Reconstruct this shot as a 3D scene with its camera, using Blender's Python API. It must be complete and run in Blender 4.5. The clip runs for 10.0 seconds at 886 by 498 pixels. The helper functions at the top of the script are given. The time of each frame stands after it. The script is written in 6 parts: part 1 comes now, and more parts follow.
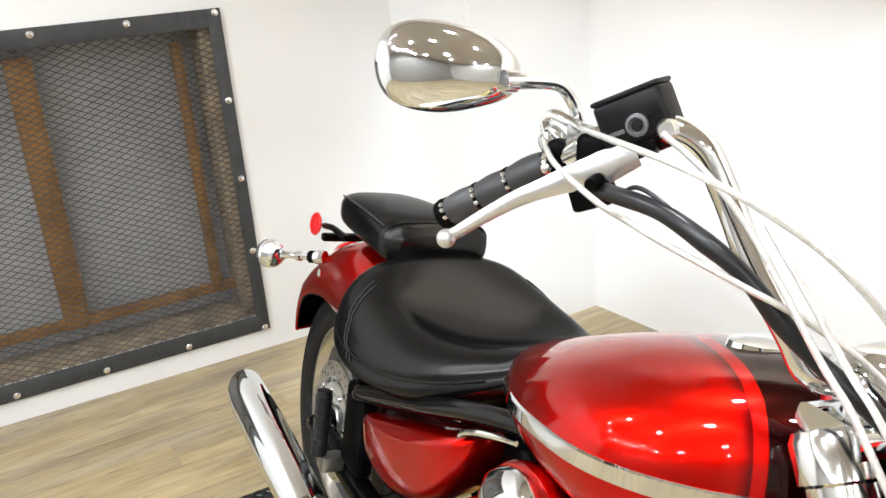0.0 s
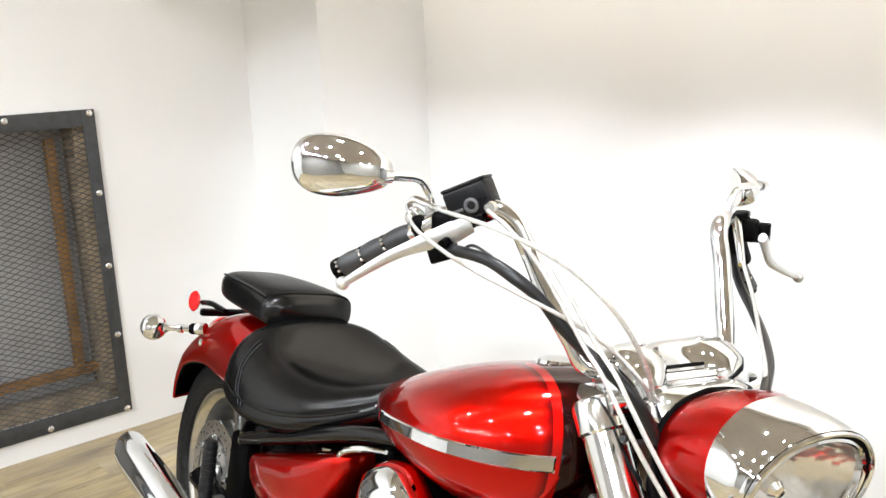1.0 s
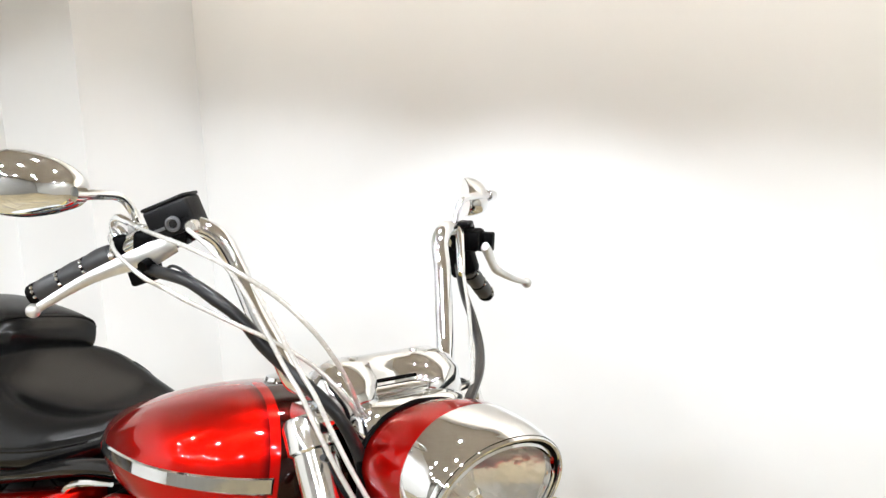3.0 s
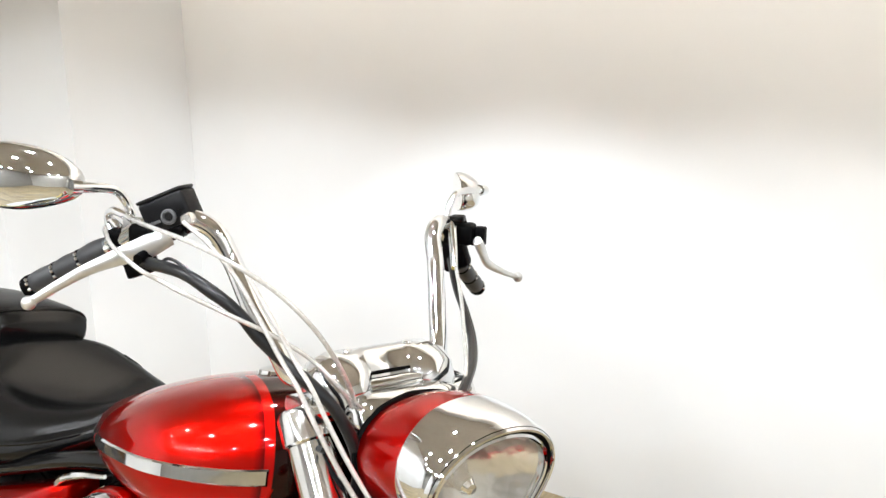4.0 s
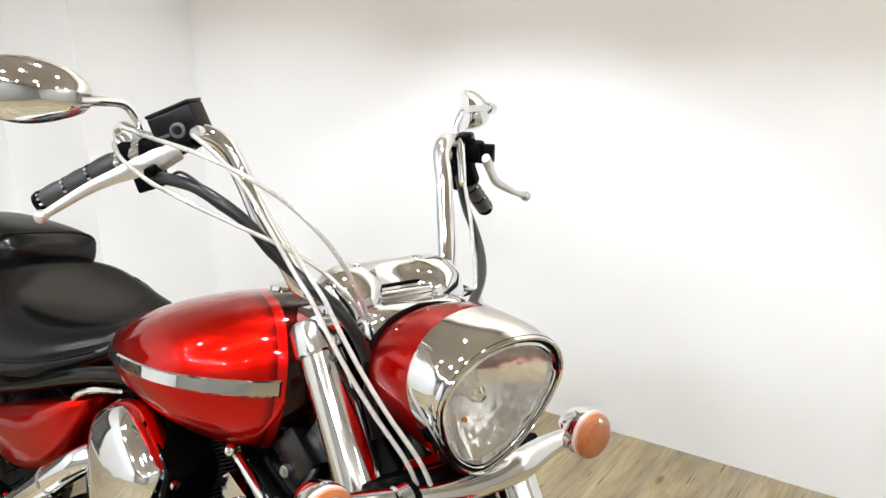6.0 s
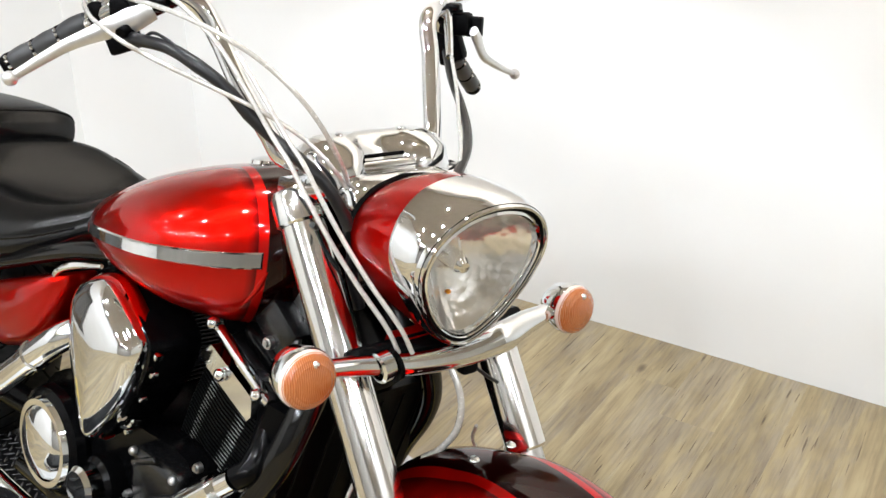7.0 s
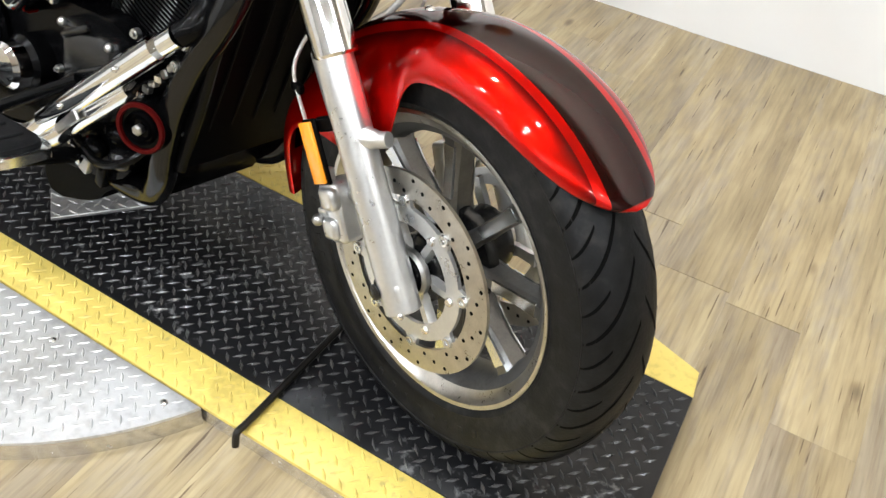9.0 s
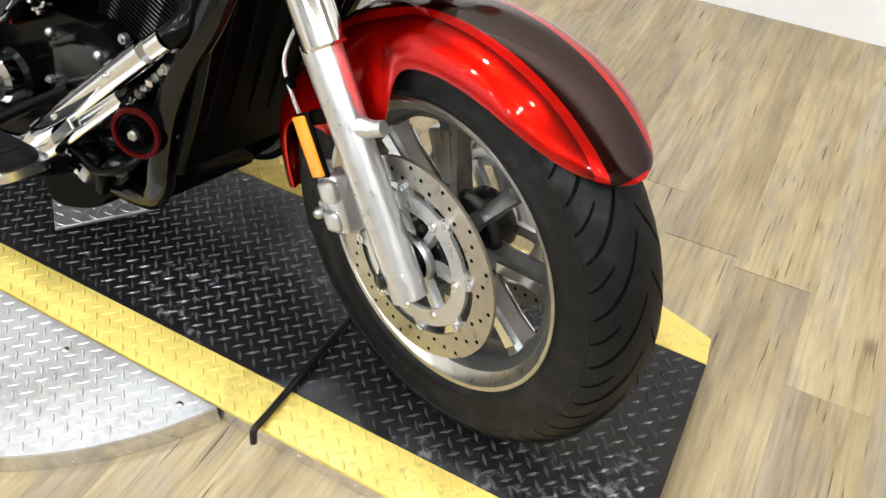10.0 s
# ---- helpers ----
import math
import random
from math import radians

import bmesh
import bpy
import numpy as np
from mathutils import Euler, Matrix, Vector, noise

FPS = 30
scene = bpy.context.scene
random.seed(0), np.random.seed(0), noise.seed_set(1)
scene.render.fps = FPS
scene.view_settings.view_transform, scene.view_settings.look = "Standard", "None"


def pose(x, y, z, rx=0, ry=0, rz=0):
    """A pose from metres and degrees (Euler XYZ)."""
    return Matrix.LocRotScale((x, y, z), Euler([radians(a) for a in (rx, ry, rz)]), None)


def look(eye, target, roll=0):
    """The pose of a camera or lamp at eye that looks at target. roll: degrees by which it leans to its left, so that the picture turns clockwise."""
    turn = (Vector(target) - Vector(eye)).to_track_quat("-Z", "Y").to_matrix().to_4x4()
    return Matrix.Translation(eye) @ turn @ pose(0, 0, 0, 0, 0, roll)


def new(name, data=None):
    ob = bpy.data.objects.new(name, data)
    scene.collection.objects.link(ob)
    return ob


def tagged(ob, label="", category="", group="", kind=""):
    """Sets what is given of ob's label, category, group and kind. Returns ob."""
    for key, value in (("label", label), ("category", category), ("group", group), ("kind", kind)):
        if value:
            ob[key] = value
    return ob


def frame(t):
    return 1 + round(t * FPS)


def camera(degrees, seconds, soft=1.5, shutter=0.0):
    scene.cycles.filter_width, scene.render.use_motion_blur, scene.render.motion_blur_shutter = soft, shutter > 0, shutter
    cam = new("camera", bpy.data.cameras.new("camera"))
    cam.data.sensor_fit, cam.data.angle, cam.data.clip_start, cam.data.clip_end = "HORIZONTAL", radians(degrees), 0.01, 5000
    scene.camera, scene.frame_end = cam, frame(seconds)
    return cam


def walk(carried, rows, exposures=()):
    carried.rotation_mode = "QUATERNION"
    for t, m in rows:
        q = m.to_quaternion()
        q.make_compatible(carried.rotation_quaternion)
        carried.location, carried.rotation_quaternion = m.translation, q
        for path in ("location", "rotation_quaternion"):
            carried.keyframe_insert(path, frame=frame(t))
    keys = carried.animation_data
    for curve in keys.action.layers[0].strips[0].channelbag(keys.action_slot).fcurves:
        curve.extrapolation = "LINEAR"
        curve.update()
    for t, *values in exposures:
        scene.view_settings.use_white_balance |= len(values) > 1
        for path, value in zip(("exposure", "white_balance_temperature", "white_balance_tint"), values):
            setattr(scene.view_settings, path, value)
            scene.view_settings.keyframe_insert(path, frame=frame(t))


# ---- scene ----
cam = camera(54.18, 10.0)
PATH = [
    (0, 0.018, -0.471, 1.395, 71.034, 4.632, 59.470),
    (0.2, 0.088, -0.497, 1.405, 73.528, 5.010, 59.548),
    (0.5, 0.167, -0.563, 1.413, 76.943, 3.120, 57.020),
    (0.7, 0.223, -0.635, 1.427, 77.406, 4.118, 53.121),
    (1, 0.298, -0.728, 1.445, 76.934, 2.239, 49.058),
    (1.5, 0.332, -0.738, 1.454, 76.565, 2.893, 47.820),
    (2, 0.358, -0.670, 1.442, 76.108, 3.022, 44.678),
    (2.2, 0.366, -0.649, 1.442, 75.859, 3.108, 42.932),
    (2.5, 0.378, -0.629, 1.448, 76.009, 1.550, 39.694),
    (3, 0.391, -0.614, 1.455, 76.754, 1.156, 36.945),
    (3.2, 0.391, -0.615, 1.456, 76.839, 1.048, 36.103),
    (4.5, 0.384, -0.635, 1.450, 75.756, 0.824, 36.179),
    (5, 0.378, -0.630, 1.438, 73.763, 1.185, 36.005),
    (6.3, 0.393, -0.646, 1.422, 71.335, 0.847, 36.803),
    (6.5, 0.394, -0.644, 1.413, 70.370, 0.790, 37.108),
    (7, 0.392, -0.635, 1.382, 65.713, 0.174, 35.891),
    (7.5, 0.394, -0.650, 1.349, 61.674, -0.903, 34.865),
    (7.8, 0.409, -0.683, 1.313, 59.983, -1.221, 32.210),
    (8, 0.407, -0.689, 1.297, 56.852, -2.511, 32.129),
    (8.5, 0.408, -0.724, 1.245, 51.541, -2.522, 30.720),
    (9, 0.408, -0.761, 1.206, 47.482, -4.877, 31.753),
    (9.2, 0.406, -0.772, 1.197, 47.008, -5.967, 30.773),
    (9.5, 0.405, -0.779, 1.197, 45.556, -5.383, 31.497),
    (9.7, 0.401, -0.775, 1.203, 46.252, -3.902, 30.245),
    (10, 0.412, -0.753, 1.209, 46.360, -1.667, 29.540),
]
walk(cam, [(t, pose(x, y, z, rx, ry, rz)) for t, x, y, z, rx, ry, rz in PATH], [(0, 0.0), (0.5, 0.02), (1.5, 0.0), (2, -0.07), (3, -0.14), (5, -0.21), (6.5, -0.28), (7, -0.24), (8, -0.11), (9, -0.06), (10, -0.05)])

# ---- world and lights ----
world = bpy.data.worlds.new("world")
scene.world = world
world.use_nodes = True
bg = world.node_tree.nodes["Background"]
bg.inputs[0].default_value = (1.0, 0.96, 0.9, 1)
bg.inputs[1].default_value = 0.05
CEIL = 3.2


def area_lamp(name, eye, target, sx, sy, watts, colour=(1, 0.97, 0.92)):
    data = bpy.data.lights.new(name, "AREA")
    data.shape, data.size, data.size_y, data.energy, data.color = "RECTANGLE", sx, sy, watts, colour
    ob = new(name, data)
    ob.matrix_world = look(eye, target)
    return ob


def spot_lamp(name, eye, target, watts, angle, blend, radius, colour=(1, 0.95, 0.88)):
    data = bpy.data.lights.new(name, "SPOT")
    data.energy, data.spot_size, data.spot_blend, data.shadow_soft_size, data.color = watts, radians(angle), blend, radius, colour
    ob = new(name, data)
    ob.matrix_world = look(eye, target)
    return ob


# the last two spots are added, to give the seat its sheen
SPOTS = [(-2.1, -3.9), (-1.5, -4.3), (-0.8, -4.4), (-0.3, -3.9), (0.2, -4.5), (0.65, -4.7), (1.3, -4.0), (2.2, -3.2), (3.0, -1.8), (3.1, -0.4), (1.3, -2.3), (-0.5, -1.9), (-0.1, -1.0), (-1.9, -1.3), (-0.9, 0.35), (0.35, 0.1), (-2.6, -1.9), (-2.5, -2.8)]
DAY = (0.88, 0.94, 1.0)
for sx, sy in SPOTS:
    # cone angle chosen so the long wall falls darker above a set height
    half = math.degrees(math.atan((1.6 - sy) / (CEIL - (1.37 if sx < 1 else 2.9))))
    spot_lamp("ceiling_spot", (sx, sy, CEIL - 0.05), (sx, sy + 0.01, 0), 90 if sx > 2.5 else (64 if sx > 1 else 32 if sx < -2.3 else 88) if sy < -1.5 else 60 if sx > 0.3 else 150 if sy > 0 else 128,  min(170, 2 * half), 0.07, 0.06, DAY)
# added lamps without fittings, to brighten the lower part of the long wall
for k in range(5):
    x = -1.80 + 0.83 * k
    spot_lamp("wall_spot", (x, -2.2, CEIL - 0.05), (x, 1.6, 0.80), 170, 16, 1.0, 0.12, DAY)
# one more added lamp, without a fitting, brightens the boxed corner
spot_lamp("wall_spot", (2.6, -0.5, CEIL - 0.05), (-2.5, 1.3, 0.68), 800, 16, 1.0, 0.12, DAY)
# an added area light under the ceiling brightens the upper part of the long wall
strip = area_lamp("wall_washer", (0.3, 0.85, CEIL - 0.04), (0.3, 1.6, 2.40), 5.6, 0.03, 40, (1.0, 0.90, 0.78))
strip.data.spread = radians(60)
scene.view_settings.exposure = 0.0

# ---- materials ----
def mat(name, base=(0.8, 0.8, 0.8), rough=0.5, metal=0.0, coat=0.0, spec=0.5):
    m = bpy.data.materials.new(name)
    m.use_nodes = True
    b = m.node_tree.nodes["Principled BSDF"]
    b.inputs["Base Color"].default_value = (*base, 1)
    b.inputs["Roughness"].default_value = rough
    b.inputs["Metallic"].default_value = metal
    b.inputs["Coat Weight"].default_value = coat
    b.inputs["Coat Roughness"].default_value = 0.03
    b.inputs["Specular IOR Level"].default_value = spec
    return m


class Net:
    """Short hand for building a material's nodes."""

    def __init__(self, m):
        self.t = m.node_tree
        self.b = self.t.nodes["Principled BSDF"]
        self.co = self.t.nodes.new("ShaderNodeTexCoord").outputs["Object"]

    def node(self, kind, **kw):
        n = self.t.nodes.new("ShaderNode" + kind)
        for k, v in kw.items():
            if k == "operation":
                n.operation = v
        return n

    def put(self, a, b):
        self.t.links.new(a, b)

    def noise(self, scale, detail=4.0, stretch=(1, 1, 1), rough=0.5):
        mp = self.node("Mapping")
        mp.inputs["Scale"].default_value = stretch
        self.put(self.co, mp.inputs["Vector"])
        n = self.node("TexNoise")
        n.inputs["Scale"].default_value = scale
        n.inputs["Detail"].default_value = detail
        n.inputs["Roughness"].default_value = rough
        self.put(mp.outputs[0], n.inputs["Vector"])
        return n.outputs["Fac"]

    def ramp(self, fac, stops):
        r = self.node("ValToRGB")
        e = r.color_ramp.elements
        while len(e) < len(stops):
            e.new(0.5)
        for el, (p, c) in zip(e, stops):
            el.position = p
            el.color = (*c, 1) if len(c) == 3 else c
        self.put(fac, r.inputs[0])
        return r.outputs[0]

    def math(self, op, a, b=None):
        n = self.node("Math", operation=op)
        for k, v in enumerate((a, b)):
            if v is None:
                continue
            if isinstance(v, (int, float)):
                n.inputs[k].default_value = v
            else:
                self.put(v, n.inputs[k])
        return n.outputs[0]

    def mix(self, fac, a, b, mode="MIX"):
        n = self.node("Mix")
        n.data_type, n.blend_type = "RGBA", mode
        for sock, v in ((n.inputs[0], fac), (n.inputs[6], a), (n.inputs[7], b)):
            if isinstance(v, (int, float)):
                sock.default_value = v
            elif isinstance(v, tuple):
                sock.default_value = (*v, 1)
            else:
                self.put(v, sock)
        return n.outputs[2]

    def xyz(self):
        s = self.node("SeparateXYZ")
        self.put(self.co, s.inputs[0])
        return s.outputs

    def bump(self, height, strength=0.2, distance=0.01):
        n = self.node("Bump")
        n.inputs["Strength"].default_value = strength
        n.inputs["Distance"].default_value = distance
        self.put(height, n.inputs["Height"])
        self.put(n.outputs[0], self.b.inputs["Normal"])

    def colour(self, c):
        self.put(c, self.b.inputs["Base Color"])

    def rough(self, r):
        self.put(r, self.b.inputs["Roughness"])


def worn(name, base, rough, metal=0.0, amount=0.12, scale=30.0, bump=0.0, coat=0.0, dirt=None):
    """A surface with two scales of variation in colour and gloss."""
    m = mat(name, base, rough, metal, coat)
    n = Net(m)
    a, b = n.noise(scale), n.noise(scale * 7)
    f = n.math("ADD", n.math("MULTIPLY", a, 0.6), n.math("MULTIPLY", b, 0.4))
    lo = dirt or tuple(c * (1 - 2 * amount) for c in base)
    hi = tuple(min(1, c * (1 + amount)) for c in base)
    n.colour(n.ramp(f, [(0.3, lo), (0.65, hi)]))
    n.rough(n.math("ADD", n.math("MULTIPLY", f, 0.2), max(0.02, rough - 0.1)))
    if bump:
        n.bump(b, bump, 0.002)
    return m


RED = (0.56, 0.006, 0.002)
DARK = (0.017, 0.0014, 0.0013)
BAND = (0.66, 0.008, 0.005)


def paint(name, base=RED):
    """Candy paint: tinted clear coat over a fine metallic base."""
    m = mat(name, base, 0.30, 0.92, 1.0, 0.1)
    b = m.node_tree.nodes["Principled BSDF"]
    b.inputs["Specular Tint"].default_value = (0.45, 0.01, 0.006, 1)
    b.inputs["Coat IOR"].default_value = 1.33
    b.inputs["Coat Roughness"].default_value = 0.012
    b.inputs["Coat Tint"].default_value = (1.0, 0.55, 0.5, 1)
    return m


M_RED = paint("candy_red_paint")
# tank: dark panel over the front and top, edged by a bright red band
M_TANK = paint("tank_two_tone_paint")
n = Net(M_TANK)
px, py, pz = n.xyz()
d = n.math("SUBTRACT", n.math("ADD", px, 0.70), n.math("MULTIPLY", n.math("POWER", n.math("ABSOLUTE", py), 1.25), 3.2))
d = n.math("ADD", n.math("MULTIPLY", d, 2.0), 0.5)
n.colour(n.ramp(d, [(0.40, RED), (0.455, (0.2, 0.003, 0.004)), (0.47, (0.1, 0.002, 0.003)), (0.475, BAND), (0.535, BAND), (0.54, DARK)]))
M_FENDER = paint("fender_two_tone_paint")
n = Net(M_FENDER)
px, py, pz = n.xyz()
d = n.math("MULTIPLY", n.math("ABSOLUTE", py), 10.0)
panel = n.ramp(d, [(0.40, DARK), (0.405, BAND), (0.53, BAND), (0.535, (0.1, 0.002, 0.003)), (0.68, RED)])
lip = n.math("ARCTAN2", n.math("SUBTRACT", pz, 0.328), px)
n.colour(n.mix(n.ramp(lip, [(0.748, (1, 1, 1)), (0.754, (0, 0, 0))]), panel, BAND))

M_CHROME = mat("chrome", (0.80, 0.825, 0.85), 0.045, 1.0)
n = Net(M_CHROME)
n.rough(n.ramp(n.noise(9), [(0.3, (0.03,) * 3), (0.75, (0.08,) * 3)]))
M_ALU = worn("cast_aluminium", (0.50, 0.50, 0.495), 0.33, 1.0, 0.1, 40, 0.05)
M_POLISH = worn("polished_aluminium", (0.72, 0.735, 0.745), 0.2, 1.0, 0.06, 25)
M_SATIN = worn("satin_silver_alloy", (0.66, 0.66, 0.655), 0.30, 0.85, 0.05, 25)
M_BARREL = worn("grey_rim_barrel", (0.13, 0.13, 0.13), 0.45, 0.6, 0.15, 30)
M_CAST = worn("cast_alloy_grey", (0.17, 0.17, 0.166), 0.34, 0.9, 0.12, 40)
M_STEEL = worn("brake_disc_steel", (0.52, 0.50, 0.46), 0.3, 1.0, 0.1, 60)
M_BLACK = worn("black_enamel", (0.002, 0.002, 0.0022), 0.20, 0.0, 0.3, 40, 0.05)
M_GLOSS = mat("glossy_black_paint", (0.002, 0.002, 0.0022), 0.12, 0.0, 0.0, 0.30)
M_PLASTIC = worn("black_plastic", (0.0012, 0.0012, 0.0014), 0.42, 0.0, 0.25, 60, 0.1)
M_TANKPL = worn("black_moulded_plastic", (0.0045, 0.0045, 0.0055), 0.30, 0.0, 0.25, 60, 0.1)
M_RING = worn("grey_plastic_ring", (0.10, 0.10, 0.105), 0.35, 0.0, 0.1, 60)
M_GREY = worn("dark_grey_cast", (0.004, 0.004, 0.0044), 0.24, 0.1, 0.2, 50, 0.1)
M_FIN = worn("black_fins", (0.003, 0.003, 0.0032), 0.35, 0.2, 0.25, 60, 0.05)
M_FINEDGE = worn("machined_fin_edge", (0.10, 0.10, 0.10), 0.4, 0.6, 0.2, 60)
M_RUBBER = worn("tyre_rubber", (0.005, 0.005, 0.0057), 0.44, 0.0, 0.2, 9, 0.2, dirt=(0.0085, 0.0085, 0.0092))
n = Net(M_RUBBER)
scuff = n.math("ADD", n.math("MULTIPLY", n.noise(4, 5), 0.55), n.math("MULTIPLY", n.noise(55, 4), 0.45))
n.colour(n.ramp(scuff, [(0.36, (0.0050, 0.0050, 0.0055)), (0.52, (0.0095, 0.0095, 0.0100)), (0.64, (0.022, 0.0215, 0.021))]))
n.rough(n.math("ADD", n.math("MULTIPLY", scuff, 0.35), 0.22))
n.bump(n.noise(240, 3), 0.25, 0.0012)
# shade inside tread grooves and drill holes, put into a near-black colour
M_GROOVE = mat("recess_shade_black", (0.0015, 0.0015, 0.0015), 0.8)
M_GRIP = worn("grey_grip_rubber", (0.030, 0.030, 0.032), 0.46, 0.0, 0.15, 60)
M_HOSE = worn("black_hose", (0.009, 0.009, 0.010), 0.32, 0.0, 0.2, 60)
M_CABLE = worn("clear_coated_braided_cable", (0.58, 0.56, 0.53), 0.25, 0.35, 0.1, 200, coat=0.6)
M_ORANGE = mat("amber_lens", (0.80, 0.20, 0.045), 0.16, 0.0, 1.0)
n = Net(M_ORANGE)
M_ORANGE.node_tree.nodes["Principled BSDF"].inputs["Transmission Weight"].default_value = 0.3
ribs = n.node("TexWave")
ribs.bands_direction = "Y"
ribs.inputs["Scale"].default_value = 130.0
ribs.inputs["Distortion"].default_value = 0.4
n.put(n.co, ribs.inputs["Vector"])
n.colour(n.ramp(n.math("ADD", n.math("MULTIPLY", ribs.outputs["Fac"], 0.6), n.math("MULTIPLY", n.noise(120, 2), 0.4)), [(0.2, (0.52, 0.120, 0.018)), (0.8, (0.72, 0.250, 0.080))]))
n.bump(n.math("ADD", n.math("MULTIPLY", ribs.outputs["Fac"], 0.5), n.noise(170, 2)), 0.45, 0.0016)
M_AMBER = mat("amber_reflector", (0.95, 0.33, 0.02), 0.2, 0.0, 0.5)
n = Net(M_AMBER)
n.bump(n.noise(500, 1), 0.2, 0.002)
M_REDLENS = mat("red_lens", (0.6, 0.01, 0.012), 0.2, 0.0, 0.5)
M_RIMCLEAR = mat("clear_lens_rim", (0.74, 0.56, 0.48), 0.10, 0.0, 1.0)
M_GLASS = mat("lens_glass", (1, 1, 1), 0.0)
M_GLASS.node_tree.nodes["Principled BSDF"].inputs["Transmission Weight"].default_value = 1.0
M_GLASS.node_tree.nodes["Principled BSDF"].inputs["IOR"].default_value = 1.08
M_SILVER = mat("reflector_silver", (0.9, 0.9, 0.89), 0.07, 1.0)
M_FACET = mat("faceted_reflector", (0.95, 0.95, 0.945), 0.13, 0.72)
n = Net(M_FACET)
cells = n.node("TexVoronoi")
cells.inputs["Scale"].default_value = 75.0
n.put(n.co, cells.inputs["Vector"])
n.bump(cells.outputs["Distance"], 0.30, 0.004)
M_FORK = worn("satin_chrome", (0.76, 0.76, 0.755), 0.10, 1.0, 0.02, 12)
M_LEATHER = mat("black_leather", (0.014, 0.014, 0.015), 0.36, 0.0, 0.0, 0.6)
n = Net(M_LEATHER)
lt = n.noise(420, 2)
n.rough(n.math("ADD", n.math("MULTIPLY", n.noise(5), 0.09), 0.18))
n.colour(n.ramp(n.noise(22), [(0.3, (0.0015, 0.0015, 0.0016)), (0.7, (0.003, 0.003, 0.0032))]))
crease = n.noise(38, 3, (1, 1, 1), 0.55)
n.bump(n.math("ADD", n.math("MULTIPLY", lt, 0.25), crease), 0.12, 0.0022)
M_SEAM = mat("seam_thread", (0.03, 0.03, 0.032), 0.5)
M_REDSEAL = worn("red_rubber_ring", (0.050, 0.0020, 0.0020), 0.35, 0.0, 0.1, 60)

M_LEATHER.node_tree.nodes["Principled BSDF"].inputs["Specular IOR Level"].default_value = 0.30
M_RUBBER.node_tree.nodes["Principled BSDF"].inputs["Specular IOR Level"].default_value = 0.2
M_HOSE.node_tree.nodes["Principled BSDF"].inputs["Specular IOR Level"].default_value = 0.36
M_BLACK.node_tree.nodes["Principled BSDF"].inputs["Specular IOR Level"].default_value = 0.16
for dull in (M_PLASTIC, M_FIN, M_GROOVE, M_SEAM, M_REDSEAL):
    dull.node_tree.nodes["Principled BSDF"].inputs["Specular IOR Level"].default_value = 0.07



def satin_gloss(m, straight, grazing, end=0.85):
    """Gloss of a worn black surface: weaker towards the edges."""
    n = Net(m)
    lw = n.node("LayerWeight")
    lw.inputs["Blend"].default_value = 0.5
    n.put(n.ramp(lw.outputs["Facing"], [(0.15, (straight,) * 3), (end, (grazing,) * 3)]), n.b.inputs["Specular IOR Level"])


satin_gloss(M_LEATHER, 0.40, 0.02, 0.68)
satin_gloss(M_RUBBER, 0.17, 0.03)
satin_gloss(M_PLASTIC, 0.055, 0.005)
satin_gloss(M_GLOSS, 0.42, 0.08)
satin_gloss(M_TANKPL, 0.22, 0.06)
satin_gloss(M_BLACK, 0.11, 0.02)

# room
M_WALL = mat("white_wall_paint", (0.82, 0.815, 0.805), 0.55)
n = Net(M_WALL)
n.colour(n.ramp(n.noise(1.6, 5), [(0.3, (0.795, 0.788, 0.775)), (0.7, (0.83, 0.827, 0.82))]))
n.rough(n.math("ADD", n.math("MULTIPLY", n.noise(6), 0.15), 0.45))
n.bump(n.noise(160, 3), 0.04, 0.003)
M_CEIL = worn("ceiling_paint", (0.47, 0.425, 0.365), 0.7, 0.0, 0.03, 4)
# two unseen walls, toned for what the chrome, paint and leather mirror
M_FARWALL = worn("taupe_wall_paint", (0.27, 0.255, 0.235), 0.6, 0.0, 0.05, 3)
M_EASTWALL = worn("pale_wall_paint", (0.52, 0.50, 0.46), 0.6, 0.0, 0.05, 3)
M_PLANK = mat("wood_plank", (0.5, 0.4, 0.27), 0.35)
n = Net(M_PLANK)
info = n.node("ObjectInfo")
off = n.node("VectorMath")
off.operation = "ADD"
sc = n.node("VectorMath")
sc.operation = "SCALE"
comb = n.node("CombineXYZ")
for k in range(3):
    n.put(info.outputs["Random"], comb.inputs[k])
n.put(comb.outputs[0], sc.inputs[0])
sc.inputs["Scale"].default_value = 37.0
n.put(n.co, off.inputs[0])
n.put(sc.outputs[0], off.inputs[1])
n.co = off.outputs[0]
fine = n.noise(15, 7, (8, 0.32, 1), 0.6)
broad = n.noise(2.6, 6, (2.6, 0.45, 1), 0.62)
wave = n.noise(7, 3, (5, 0.8, 1), 0.5)
# honey-coloured wood showing through a greyed surface in long ragged patches
patch = n.math("ADD", n.math("MULTIPLY", n.noise(3.0, 5, (3.4, 0.50, 1), 0.60), 0.76), n.math("MULTIPLY", n.noise(26, 4, (2.4, 0.6, 1), 0.6), 0.24))
honey = n.ramp(broad, [(0.32, (0.245, 0.187, 0.102)), (0.48, (0.340, 0.270, 0.155)), (0.66, (0.415, 0.342, 0.208))])
greyed = n.ramp(broad, [(0.32, (0.200, 0.160, 0.110)), (0.50, (0.290, 0.240, 0.170)), (0.70, (0.360, 0.310, 0.232))])
c1 = n.mix(n.ramp(patch, [(0.415, (0, 0, 0)), (0.53, (1, 1, 1))]), greyed, honey)
c2 = n.ramp(fine, [(0.33, (0.76, 0.74, 0.72)), (0.56, (1.03, 1.03, 1.03))])
